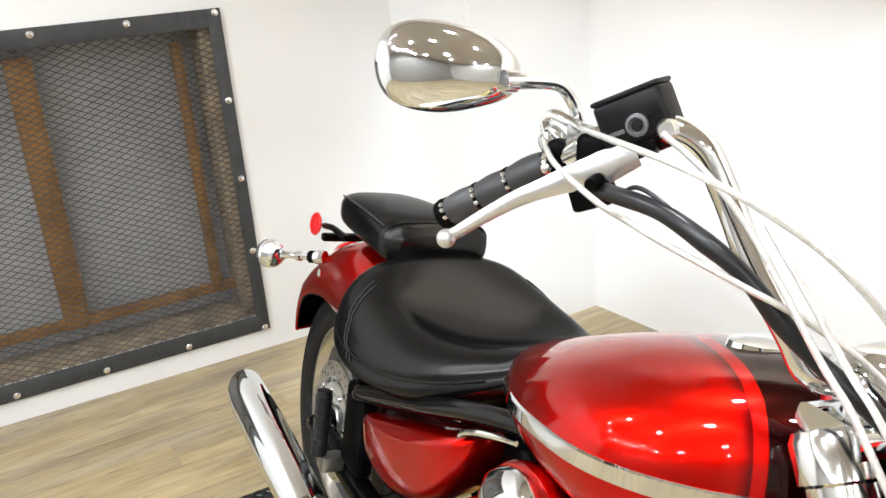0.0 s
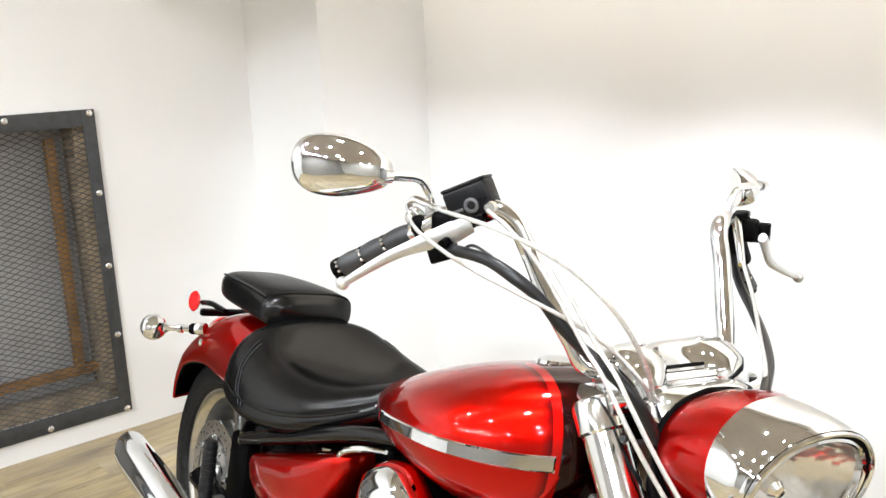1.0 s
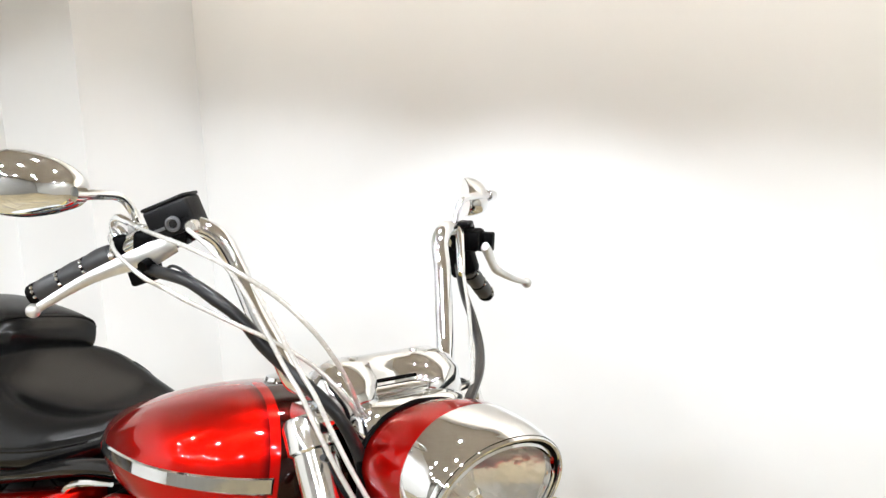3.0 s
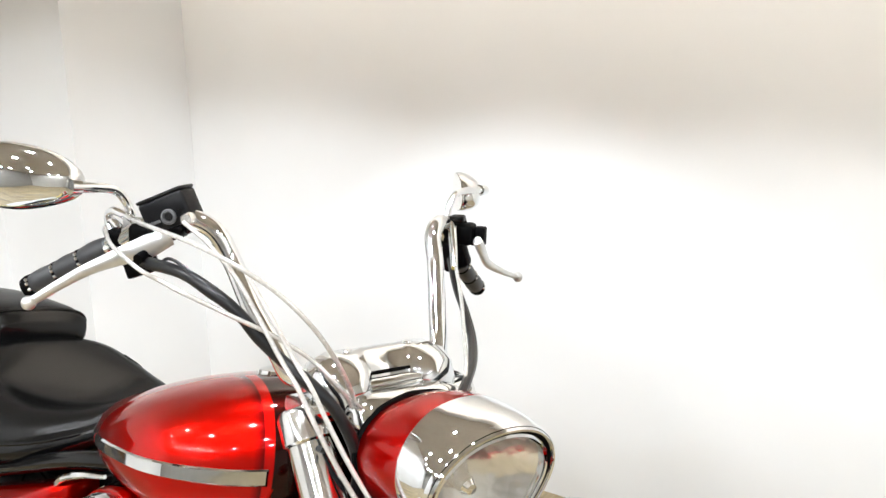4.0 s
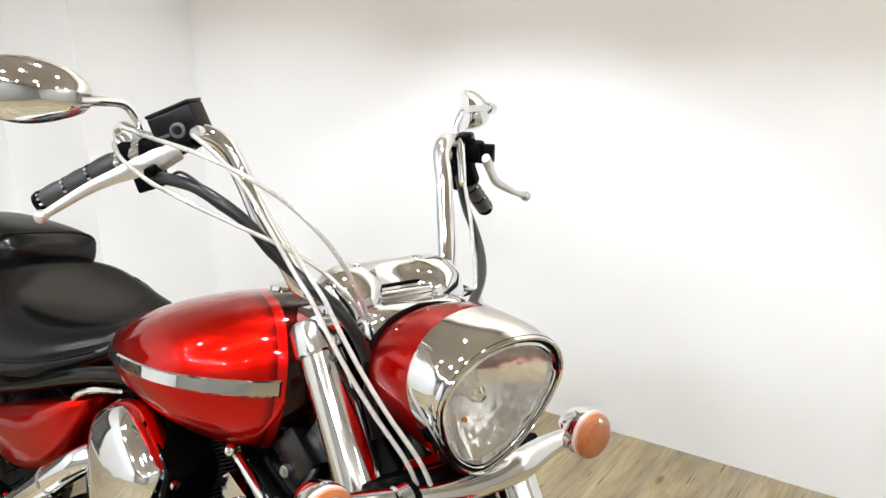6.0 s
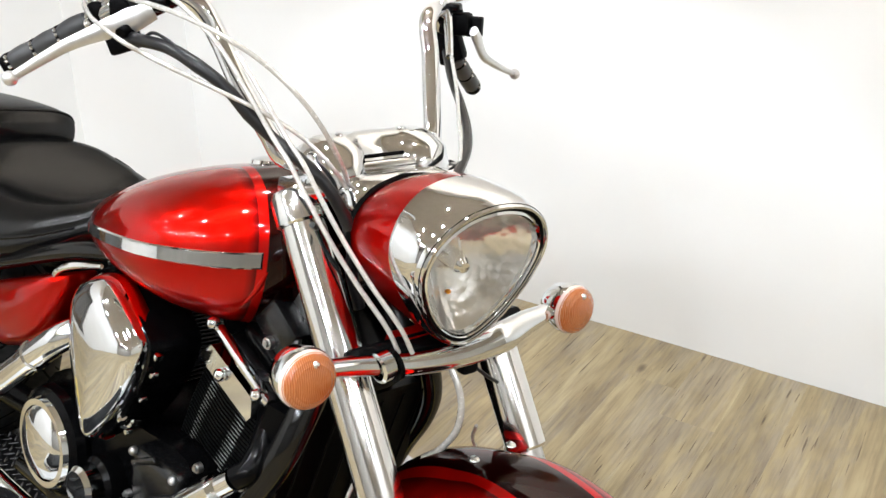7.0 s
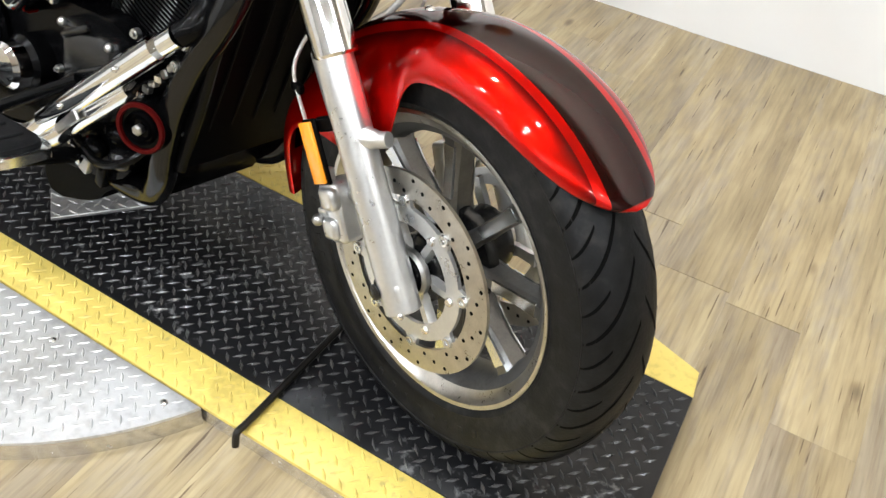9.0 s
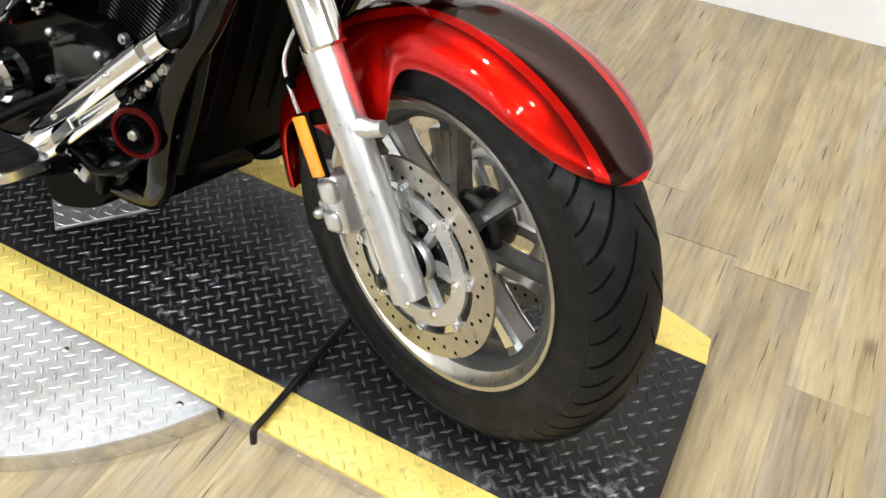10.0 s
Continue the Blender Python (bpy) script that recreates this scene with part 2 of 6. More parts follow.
c3 = n.ramp(wave, [(0.36, (0.84, 0.825, 0.81)), (0.52, (1, 1, 1))])
crack = n.ramp(n.noise(20, 2, (9, 0.34, 1), 0.4), [(0.28, (0.36, 0.31, 0.27)), (0.295, (0.7, 0.66, 0.62)), (0.325, (1, 1, 1))])
col = n.mix(1.0, n.mix(1.0, n.mix(1.0, c1, c2, "MULTIPLY"), c3, "MULTIPLY"), crack, "MULTIPLY")
knot = n.node("TexVoronoi")
knot.inputs["Scale"].default_value = 2.1
mp = n.node("Mapping")
mp.inputs["Scale"].default_value = (2.2, 1.0, 1)
n.put(n.co, mp.inputs[0])
n.put(mp.outputs[0], knot.inputs["Vector"])
kf = n.ramp(knot.outputs["Distance"], [(0.0, (0.22, 0.2, 0.18)), (0.035, (0.55, 0.5, 0.46)), (0.075, (1, 1, 1))])
col = n.mix(1.0, col, kf, "MULTIPLY")
tint = n.ramp(info.outputs["Random"], [(0.0, (1.00, 0.98, 0.945)), (0.5, (1.08, 1.06, 1.02)), (1.0, (1.16, 1.135, 1.07))])
n.colour(n.mix(1.0, col, tint, "MULTIPLY"))
n.rough(n.math("ADD", n.math("MULTIPLY", fine, 0.2), 0.28))
n.bump(fine, 0.12, 0.002)


def plate_paint(name, base, wear, rough, metal, edge=0.60):
    m = mat(name, base, rough, metal)
    n = Net(m)
    a, b = n.noise(5, 5), n.noise(70, 4)
    f = n.math("ADD", n.math("MULTIPLY", a, 0.5), n.math("MULTIPLY", b, 0.5))
    n.colour(n.ramp(f, [(0.36, tuple(c * 0.75 for c in base)), (0.5, base), (edge, base), (edge + 0.08, wear)]))
    n.rough(n.math("ADD", n.math("MULTIPLY", f, 0.3), rough - 0.15))
    n.bump(b, 0.1, 0.002)
    return m


M_BPLATE = plate_paint("black_painted_plate", (0.0065, 0.0065, 0.0075), (0.13, 0.13, 0.132), 0.36, 0.05, 0.59)
M_BTREAD = plate_paint("black_tread_bar", (0.085, 0.085, 0.088), (0.38, 0.38, 0.37), 0.30, 0.7)
M_YPLATE = plate_paint("yellow_painted_plate", (0.70, 0.54, 0.135), (0.46, 0.36, 0.11), 0.42, 0.0)
M_SPLATE = plate_paint("bare_tread_plate", (0.63, 0.63, 0.63), (0.68, 0.68, 0.675), 0.38, 0.5)
M_BLOCK = plate_paint("worn_grey_tread_plate", (0.50, 0.50, 0.50), (0.60, 0.60, 0.59), 0.35, 0.7)
M_ROD = plate_paint("worn_black_rod", (0.008, 0.007, 0.006), (0.25, 0.2, 0.15), 0.35, 0.2)
M_EDGE = plate_paint("plate_edge_metal", (0.70, 0.68, 0.64), (0.78, 0.76, 0.72), 0.24, 0.9)
M_MESH = worn("dark_grey_painted_steel", (0.05, 0.052, 0.055), 0.45, 0.2, 0.2, 40, 0.08)
M_BROWN = worn("brown_stained_wood", (0.24, 0.115, 0.025), 0.5, 0.0, 0.3, 12, 0.1)
M_RAWWOOD = worn("raw_wood_frame", (0.30, 0.23, 0.15), 0.6, 0.0, 0.35, 14, 0.1, dirt=(0.1, 0.075, 0.05))
M_BACK = worn("grey_backing_board", (0.34, 0.335, 0.33), 0.6, 0.0, 0.12, 3)
M_SCREW = mat("screw_head", (0.75, 0.74, 0.72), 0.25, 1.0)
M_LAMP = mat("lamp_glow", (1, 1, 1), 0.5)
bl = M_LAMP.node_tree.nodes["Principled BSDF"]
bl.inputs["Emission Color"].default_value = (1, 0.97, 0.92, 1)
bl.inputs["Emission Strength"].default_value = 45.0
M_BPLATE.node_tree.nodes["Principled BSDF"].inputs["Specular IOR Level"].default_value = 0.34

# ---- shape tools ----
LEAN_M = Matrix.Translation((0, 0, 0.049)) @ Euler((0, 0, radians(-5.26))).to_matrix().to_4x4() @ Euler((radians(-12.91), 0, 0)).to_matrix().to_4x4()
_ax = Vector((-math.sin(radians(32.7)), 0, math.cos(radians(32.7))))
STEER = Matrix.Translation((0.145, 0, 0)) @ Matrix.Rotation(radians(-13.46), 4, _ax) @ Matrix.Translation((-0.145, 0, 0))


def part(name, bm, material, parent, label="", m=None, smooth=True, auto=35):
    """Links a bmesh as one mesh object under a thing or a part. m: its pose in the parent."""
    bmesh.ops.recalc_face_normals(bm, faces=bm.faces)
    if smooth:
        for f in bm.faces:
            f.smooth = True
        lim = radians(auto)
        for e in bm.edges:
            if len(e.link_faces) == 2 and e.calc_face_angle(0) > lim:
                e.smooth = False
    data = bpy.data.meshes.new(name)
    bm.to_mesh(data)
    bm.free()
    for one in material if isinstance(material, (list, tuple)) else [material]:
        data.materials.append(one)
    ob = new(name, data)
    if parent is not None:
        ob.parent = parent
    if m is not None:
        ob.matrix_local = m
    if label:
        ob["label"] = label
    return ob


def thing(name, label, category, m=None, kind="", group=""):
    ob = new(name)
    if m is not None:
        ob.matrix_world = m
    return tagged(ob, label, category, group, kind)


def join(*bms):
    out = bms[0]
    for b in bms[1:]:
        tmp = bpy.data.meshes.new("tmp")
        b.to_mesh(tmp)
        b.free()
        out.from_mesh(tmp)
        bpy.data.meshes.remove(tmp)
    return out


def rbox(c, s, bevel=0.004, seg=2, m=None):
    bm = bmesh.new()
    bmesh.ops.create_cube(bm, size=1.0)
    bmesh.ops.scale(bm, vec=s, verts=bm.verts)
    if bevel:
        bmesh.ops.bevel(bm, geom=bm.edges[:], offset=min(bevel, min(s) * 0.45), segments=seg, profile=0.5, affect="EDGES")
    if m is not None:
        bm.transform(m)
    bmesh.ops.translate(bm, vec=c, verts=bm.verts)
    return bm


def loft(loops, cap=True, closed=True):
    """A skin over loops of equally many points."""
    bm = bmesh.new()
    rows = [[bm.verts.new(p) for p in lp] for lp in loops]
    k = len(rows[0])
    for a, b in zip(rows, rows[1:]):
        for i in range(k if closed else k - 1):
            j = (i + 1) % k
            bm.faces.new((a[i], a[j], b[j], b[i]))
    if cap:
        for row in ((rows[-1],) if cap == "end" else (rows[0], rows[-1])):
            c = bm.verts.new(sum((v.co for v in row), Vector()) / k)
            for i in range(k if closed else k - 1):
                bm.faces.new((row[i], row[(i + 1) % k], c))
    return bm


def curve_points(pts, n=8):
    """A smooth line through the points."""
    p = [Vector(q) for q in pts]
    if len(p) == 2:
        return [p[0].lerp(p[1], i / n) for i in range(n + 1)]
    p = [2 * p[0] - p[1]] + p + [2 * p[-1] - p[-2]]
    out = []
    for a, b, c, d in zip(p, p[1:], p[2:], p[3:]):
        for i in range(n):
            t = i / n
            out.append(0.5 * (2 * b + (c - a) * t + (2 * a - 5 * b + 4 * c - d) * t * t + (3 * b - a - 3 * c + d) * t ** 3))
    out.append(p[-2])
    return out


def tube(pts, r, seg=12, n=8, cap=True):
    """A pipe along a smooth line. r: a radius or one for each point given."""
    line = curve_points(pts, n)
    if isinstance(r, (list, tuple)):
        rr = [r[min(i // n, len(r) - 1)] + (r[min(i // n + 1, len(r) - 1)] - r[min(i // n, len(r) - 1)]) * (i % n) / n for i in range(len(line))]
    else:
        rr = [r] * len(line)
    loops = []
    side = None
    for i, q in enumerate(line):
        d = (line[min(i + 1, len(line) - 1)] - line[max(i - 1, 0)]).normalized()
        if side is None:
            side = d.orthogonal().normalized()
        side = (side - d * side.dot(d)).normalized()
        up = d.cross(side)
        loops.append([q + rr[i] * (math.cos(a) * side + math.sin(a) * up) for a in (2 * math.pi * k / seg for k in range(seg))])
    return loft(loops, cap)


def lathe(profile, origin=(0, 0, 0), axis=(0, 1, 0), seg=32, cap=False):
    """Turns (radius, height along the axis) points round the axis."""
    a = Vector(axis).normalized()
    u = a.orthogonal().normalized()
    v = a.cross(u)
    o = Vector(origin)
    loops = [[o + a * h + r * (math.cos(t) * u + math.sin(t) * v) for t in (2 * math.pi * k / seg for k in range(seg))] for r, h in profile]
    return loft(loops, cap)


def slab(outline, thick, to3d, bevel=0.0, seg=2):
    """A plate from a 2D outline; to3d(u, v, w) places it, w from 0 to thick."""
    bm = bmesh.new()
    lo = [bm.verts.new((u, v, 0)) for u, v in outline]
    hi = [bm.verts.new((u, v, thick)) for u, v in outline]
    k = len(lo)
    bm.faces.new(lo[::-1])
    top = bm.faces.new(hi)
    for i in range(k):
        bm.faces.new((lo[i], lo[(i + 1) % k], hi[(i + 1) % k], hi[i]))
    if bevel:
        bmesh.ops.bevel(bm, geom=top.edges[:], offset=bevel, segments=seg, profile=0.5, affect="EDGES")
    for v in bm.verts:
        v.co = Vector(to3d(*v.co))
    return bm


def ball(c, r, seg=20, rings=12, squash=(1, 1, 1), m=None):
    bm = bmesh.new()
    bmesh.ops.create_uvsphere(bm, u_segments=seg, v_segments=rings, radius=1.0)
    bmesh.ops.scale(bm, vec=[r * s for s in squash], verts=bm.verts)
    if m is not None:
        bm.transform(m)
    bmesh.ops.translate(bm, vec=c, verts=bm.verts)
    return bm


def rounded(pts, n=6):
    """A closed smooth outline through 2D points."""
    k = len(pts)
    out = []
    for i in range(k):
        a, b, c, d = (Vector((*pts[(i + j - 1) % k], 0)) for j in range(4))
        for s in range(n):
            t = s / n
            q = 0.5 * (2 * b + (c - a) * t + (2 * a - 5 * b + 4 * c - d) * t * t + (3 * b - a - 3 * c + d) * t ** 3)
            out.append((q.x, q.y))
    return out


def smooth_interp(x, xs, ys):
    """Monotone-ish cubic through given stations."""
    i = max(0, min(len(xs) - 2, int(np.searchsorted(xs, x)) - 1))
    x0, x1 = xs[i], xs[i + 1]
    y0, y1 = ys[i], ys[i + 1]
    m0 = (ys[i + 1] - ys[i - 1]) / (xs[i + 1] - xs[i - 1]) if i > 0 else (y1 - y0) / (x1 - x0)
    m1 = (ys[i + 2] - ys[i]) / (xs[i + 2] - xs[i]) if i < len(xs) - 2 else (y1 - y0) / (x1 - x0)
    t, h = (x - x0) / (x1 - x0), x1 - x0
    return (2 * t ** 3 - 3 * t * t + 1) * y0 + (t ** 3 - 2 * t * t + t) * h * m0 + (-2 * t ** 3 + 3 * t * t) * y1 + (t ** 3 - t * t) * h * m1

# ---- the room ----
ROOM = Matrix.Translation((-2.505, 1.607, 0)) @ Matrix.Rotation(radians(1.88), 4, "Z")  # its corner, walls along x and -y
# in the room: x along the long wall, y negative towards the camera
X1, Y1, PX, CY = 6.0, -7.4, -0.530, -0.525  # far ends, panel wall's depth, width of the boxed corner
WEST = ROOM @ Matrix.Translation((PX, CY, 0)) @ Matrix.Rotation(radians(-1.9), 4, "Z")  # the panel wall stands a little askew


def wall(name, lo, hi, label, m=M_WALL):
    c = [(a + b) / 2 for a, b in zip(lo, hi)]
    s = [b - a for a, b in zip(lo, hi)]
    ob = part(name, rbox(c, s, 0), m, None, m=ROOM, smooth=False)
    return tagged(ob, label, "wall", kind="structure")


wall("wall_north", (-0.15, 0, -0.02), (X1 + 0.15, 0.15, CEIL), "smooth white painted wall beside the motorcycle lift")
wall("wall_corner_box", (PX - 0.15, CY, -0.02), (0, 0.0, CEIL), "white boxed-in corner column of the wall")
# unseen walls added to close the room and set the reflections
wall("wall_east", (X1, Y1, -0.02), (X1 + 0.15, 0, CEIL), "unseen plain pale painted wall closing the room", M_EASTWALL)
wall("wall_south", (PX - 0.5, Y1 - 0.15, -0.02), (X1 + 0.15, Y1, CEIL), "unseen plain taupe painted wall closing the room", M_FARWALL)
# panel wall with its opening: y from OY0 to OY1, z from OZ0 to OZ1
OY0, OY1, OZ0, OZ1 = -2.056, -0.690, 0.140, 1.219
WY1 = Y1 - CY - 0.1
west = join(
    rbox((-0.075, OY1 / 2, CEIL / 2 - 0.01), (0.15, -OY1, CEIL + 0.02), 0),
    rbox((-0.075, (WY1 + OY0) / 2, CEIL / 2 - 0.01), (0.15, OY0 - WY1, CEIL + 0.02), 0),
    rbox((-0.075, (OY0 + OY1) / 2, OZ0 / 2 - 0.01), (0.15, OY1 - OY0, OZ0 + 0.02), 0),
    rbox((-0.075, (OY0 + OY1) / 2, (OZ1 + CEIL) / 2), (0.15, OY1 - OY0, CEIL - OZ1), 0),
)
tagged(part("wall_west", west, M_WALL, None, m=WEST, smooth=False), "white painted wall with a screened opening", "wall", kind="structure")
tagged(part("ceiling", rbox(((X1 + PX) / 2 - 0.12, Y1 / 2, CEIL + 0.05), (X1 - PX + 0.6, -Y1 + 0.3, 0.1), 0), M_CEIL, None, m=ROOM, smooth=False), "plain grey painted ceiling with spotlights", "ceiling", kind="structure")

# floor planks along y, laid in staggered rows
floor = tagged(part("floor", rbox(((X1 + PX) / 2 - 0.12, Y1 / 2, -0.03), (X1 - PX + 0.6, -Y1 + 0.3, 0.05), 0), M_RAWWOOD, None, m=ROOM, smooth=False), "light brown wood plank floor with knots and grey grain", "floor", kind="structure")
PW, PL = 0.152, 1.22
plank_data = {}
rng = random.Random(4)
px = PX - 2 * PW
while px < X1:
    y = -rng.random() * PL
    y0 = 0.0
    while y0 > Y1:
        y1 = max(y, Y1)
        length = y0 - y1
        if length > 0.02:
            key = round(length, 2)
            if key not in plank_data:
                b = rbox((0, 0, -0.004), (PW - 0.0002, key - 0.0002, 0.008), 0.00025, 1)
                data = bpy.data.meshes.new("plank")
                b.to_mesh(data)
                b.free()
                data.materials.append(M_PLANK)
                plank_data[key] = data
            ob = new("plank", plank_data[key])
            ob.parent = floor
            ob.matrix_local = Matrix.Translation((px + PW / 2, y0 - length / 2, 0))
        y0, y = y1, y1 - PL
    px += PW

# screened opening: frame of painted flats with screws, wire mesh, boards behind
screen = thing("screened_wall_opening", "dark grey steel frame with expanded metal mesh over a recessed opening in the white wall", "wall screen", WEST)
FT, FW = 0.012, 0.062
FY0, FY1, FZ0, FZ1 = -2.096, -0.650, 0.081, 1.276
part("frame_rail", rbox((FT / 2, (FY0 + FY1) / 2, FZ1 - FW / 2), (FT, FY1 - FY0, FW), 0.002), M_MESH, screen)
part("frame_rail", rbox((FT / 2, (FY0 + FY1) / 2, FZ0 + FW / 2), (FT, FY1 - FY0, FW), 0.002), M_MESH, screen)
part("frame_stile", rbox((FT / 2 + 0.001, FY1 - FW / 2 + 0.008, (FZ0 + FZ1) / 2), (FT, FW - 0.016, FZ1 - FZ0 - 0.004), 0.002), M_MESH, screen)
part("frame_stile", rbox((FT / 2 + 0.001, FY0 + FW / 2, (FZ0 + FZ1) / 2), (FT, FW, FZ1 - FZ0 - 0.004), 0.002), M_MESH, screen)
for z in (FZ1 - 0.014, 0.963, 0.68, 0.403, FZ0 + 0.012):
    part("screw", ball((FT + 0.002, FY1 - 0.02, z), 0.0125, 12, 6, (0.4, 1, 1)), M_SCREW, screen)
for k in range(1, 5):
    for z in (FZ1 - 0.02, FZ0 + 0.018):
        part("screw", ball((FT + 0.001, FY1 - 0.02 - 0.292 * k, z), 0.0125, 12, 6, (0.4, 1, 1)), M_SCREW, screen)
# mesh: crossing strands
STEP_Y, STEP_Z = 0.0225, 0.0108
mesh_lo, mesh_hi = (FY0 + FW, FZ0 + FW), (FY1 - FW + 0.016, FZ1 - FW)
verts, faces = [], []


def strand(y0, z0, y1, z1, x, t=0.0016):
    i = len(verts)
    d = Vector((0, y1 - y0, z1 - z0)).normalized()
    s = Vector((0, -d.z, d.y)) * t
    a, b = Vector((x, y0, z0)), Vector((x, y1, z1))
    o = Vector((0.0018, 0, 0))
    verts.extend([a - s, a + s, b + s, b - s, a + o, b + o])
    faces.extend([(i, i + 4, i + 5, i + 3), (i + 4, i + 1, i + 2, i + 5)])


slope = STEP_Z / STEP_Y
for sgn in (1, -1):
    c = mesh_lo[1] - (mesh_hi[0] - mesh_lo[0]) * slope
    while c < mesh_hi[1] + (mesh_hi[0] - mesh_lo[0]) * slope:
        # the line z = c + sgn * slope * (y - ylo), clipped to the opening
        ya, yb = mesh_lo[0], mesh_hi[0]
        if sgn > 0:
            y_in, y_out = (mesh_lo[1] - c) / slope + ya, (mesh_hi[1] - c) / slope + ya
        else:
            y_in, y_out = (c - mesh_hi[1]) / slope + ya, (c - mesh_lo[1]) / slope + ya
        a, b = max(ya, y_in), min(yb, y_out)
        if b - a > 0.005:
            strand(a, c + sgn * slope * (a - ya), b, c + sgn * slope * (b - ya), 0.003 if sgn > 0 else 0.0045)
        c += STEP_Z * 2
data = bpy.data.meshes.new("wire_mesh")
data.from_pydata([tuple(v) for v in verts], [], faces)
data.materials.append(M_MESH)
ob = new("wire_mesh", data)
ob.parent = screen
ob["kind"] = "stuff"
# reveal and boards behind
part("backing_board", rbox((-0.155, (OY0 + OY1) / 2, (OZ0 + OZ1) / 2), (0.01, OY1 - OY0 + 0.1, OZ1 - OZ0 + 0.1), 0), M_BACK, screen, "grey board behind the mesh", smooth=False)
part("jamb", rbox((-0.08, OY1 - 0.02, (OZ0 + OZ1) / 2), (0.14, 0.04, OZ1 - OZ0), 0.002), M_RAWWOOD, screen)
part("jamb", rbox((-0.08, (OY0 + OY1) / 2, OZ0 + 0.02), (0.14, OY1 - OY0, 0.04), 0.002), M_RAWWOOD, screen)
part("batten", rbox((-0.09, -0.797, 0.715), (0.035, 0.036, 0.92), 0.003), M_BROWN, screen)
part("batten", rbox((-0.09, -1.303, 0.715), (0.04, 0.085, 0.94), 0.003), M_BROWN, screen)
part("batten", rbox((-0.09, (OY0 + OY1) / 2, 0.265), (0.035, OY1 - OY0, 0.036), 0.003), M_BROWN, screen)

# ceiling lamps, with fittings for the two added ones too
for sx, sy in SPOTS:
    lamp = thing("ceiling_spotlight", "small round white recessed ceiling spotlight, switched on", "ceiling light", Matrix.Translation((sx, sy, CEIL)), group="ceiling spotlights")
    part("trim_ring", lathe([(0.088, 0), (0.088, -0.006), (0.072, -0.012), (0.068, -0.002)], axis=(0, 0, 1), seg=20), M_CEIL, lamp)
    part("bulb", ball((0, 0, -0.006), 0.064, 18, 8, (1, 1, 0.35)), M_LAMP, lamp)

# ---- the lift ----
lift = thing("motorcycle_lift", "black diamond-tread steel lift platform with yellow edges on wood floor", "motorcycle lift")
ZT = 0.049


DECK = [(-2.04, -0.10), (0.395, -0.10), (0.372, 0.31), (-2.04, 0.31)]
part("deck", slab(DECK, ZT - 0.006, lambda u, v, w: (u, v, w + 0.004), 0.003), M_BPLATE, lift)
part("edge_strip", slab([(-2.04, -0.184), (0.30, -0.184), (0.398, -0.145), (0.395, -0.1005), (-2.04, -0.1005)], 0.008, lambda u, v, w: (u, v, w + ZT - 0.010), 0.003), M_YPLATE, lift, "yellow painted tread-plate edge")
part("edge_strip", slab([(-2.04, 0.3105), (0.372, 0.3105), (0.362, 0.372), (0.25, 0.408), (-2.04, 0.408)], 0.008, lambda u, v, w: (u, v, w + ZT - 0.010), 0.003), M_YPLATE, lift, "yellow painted tread-plate edge")


part("skirt", slab([(-2.04, -0.181), (0.30, -0.181), (0.394, -0.143), (0.391, -0.103), (-2.04, -0.103)], ZT - 0.0105, lambda u, v, w: (u, v, w)), M_EDGE, lift, smooth=False)
part("skirt", slab([(-2.04, 0.313), (0.369, 0.313), (0.359, 0.370), (0.25, 0.405), (-2.04, 0.405)], ZT - 0.0105, lambda u, v, w: (u, v, w)), M_EDGE, lift, smooth=False)


def treads(inside, x0, x1, y0, y1, z, pitch=0.0215, length=0.0130, width=0.0035):
    """Raised bars of tread plate: a basket weave turned by 45 degrees."""
    vs, fs = [], []
    reach = int((x1 - x0 + y1 - y0) / pitch / 1.414) + 2
    h = math.sqrt(0.5)
    for i in range(-reach, reach + 1):
        for j in range(-reach, reach + 1):
            x, y = x0 + (i - j) * pitch * h, y0 + (i + j) * pitch * h
            if not (x0 <= x <= x1 and y0 <= y <= y1 and inside(x, y)):
                continue
            a = math.pi / 4 + (0 if (i + j) % 2 else math.pi / 2)
            dx, dy = math.cos(a), math.sin(a)
            k = len(vs)
            vs.extend([(x + dx * length, y + dy * length, z), (x - dy * width, y + dx * width, z), (x - dx * length, y - dy * length, z), (x + dy * width, y - dx * width, z), (x + dx * length * 0.5, y + dy * length * 0.5, z + 0.0022), (x - dx * length * 0.5, y - dy * length * 0.5, z + 0.0022)])
            fs.extend([(k, k + 1, k + 4), (k + 1, k + 2, k + 5), (k + 1, k + 5, k + 4), (k + 2, k + 3, k + 5), (k + 3, k, k + 4), (k + 3, k + 4, k + 5)])
    return vs, fs


def tread_part(name, vf, m, parent):
    data = bpy.data.meshes.new(name)
    data.from_pydata(vf[0], [], vf[1])
    data.materials.append(m)
    ob = new(name, data)
    ob.parent = parent
    ob["kind"] = "stuff"
    return ob


TZ = ZT - 0.002
tread_part("tread_pattern", treads(lambda x, y: -0.095 < y < 0.305 and x < 0.385 - 0.05 * (y + 0.1), -2.03, 0.37, -0.085, 0.30, TZ), M_BTREAD, lift)
tread_part("tread_pattern", treads(lambda x, y: x < 0.29 - max(0, -0.15 - y), -2.03, 0.37, -0.174, -0.108, TZ), M_YPLATE, lift)
tread_part("tread_pattern", treads(lambda x, y: x < 0.24, -2.03, 0.37, 0.322, 0.40, TZ), M_YPLATE, lift)

disc = thing("turntable", "round silver diamond-tread plate turntable beside the lift platform", "turntable")
DC, DR = (-0.85, 0.105), 0.630


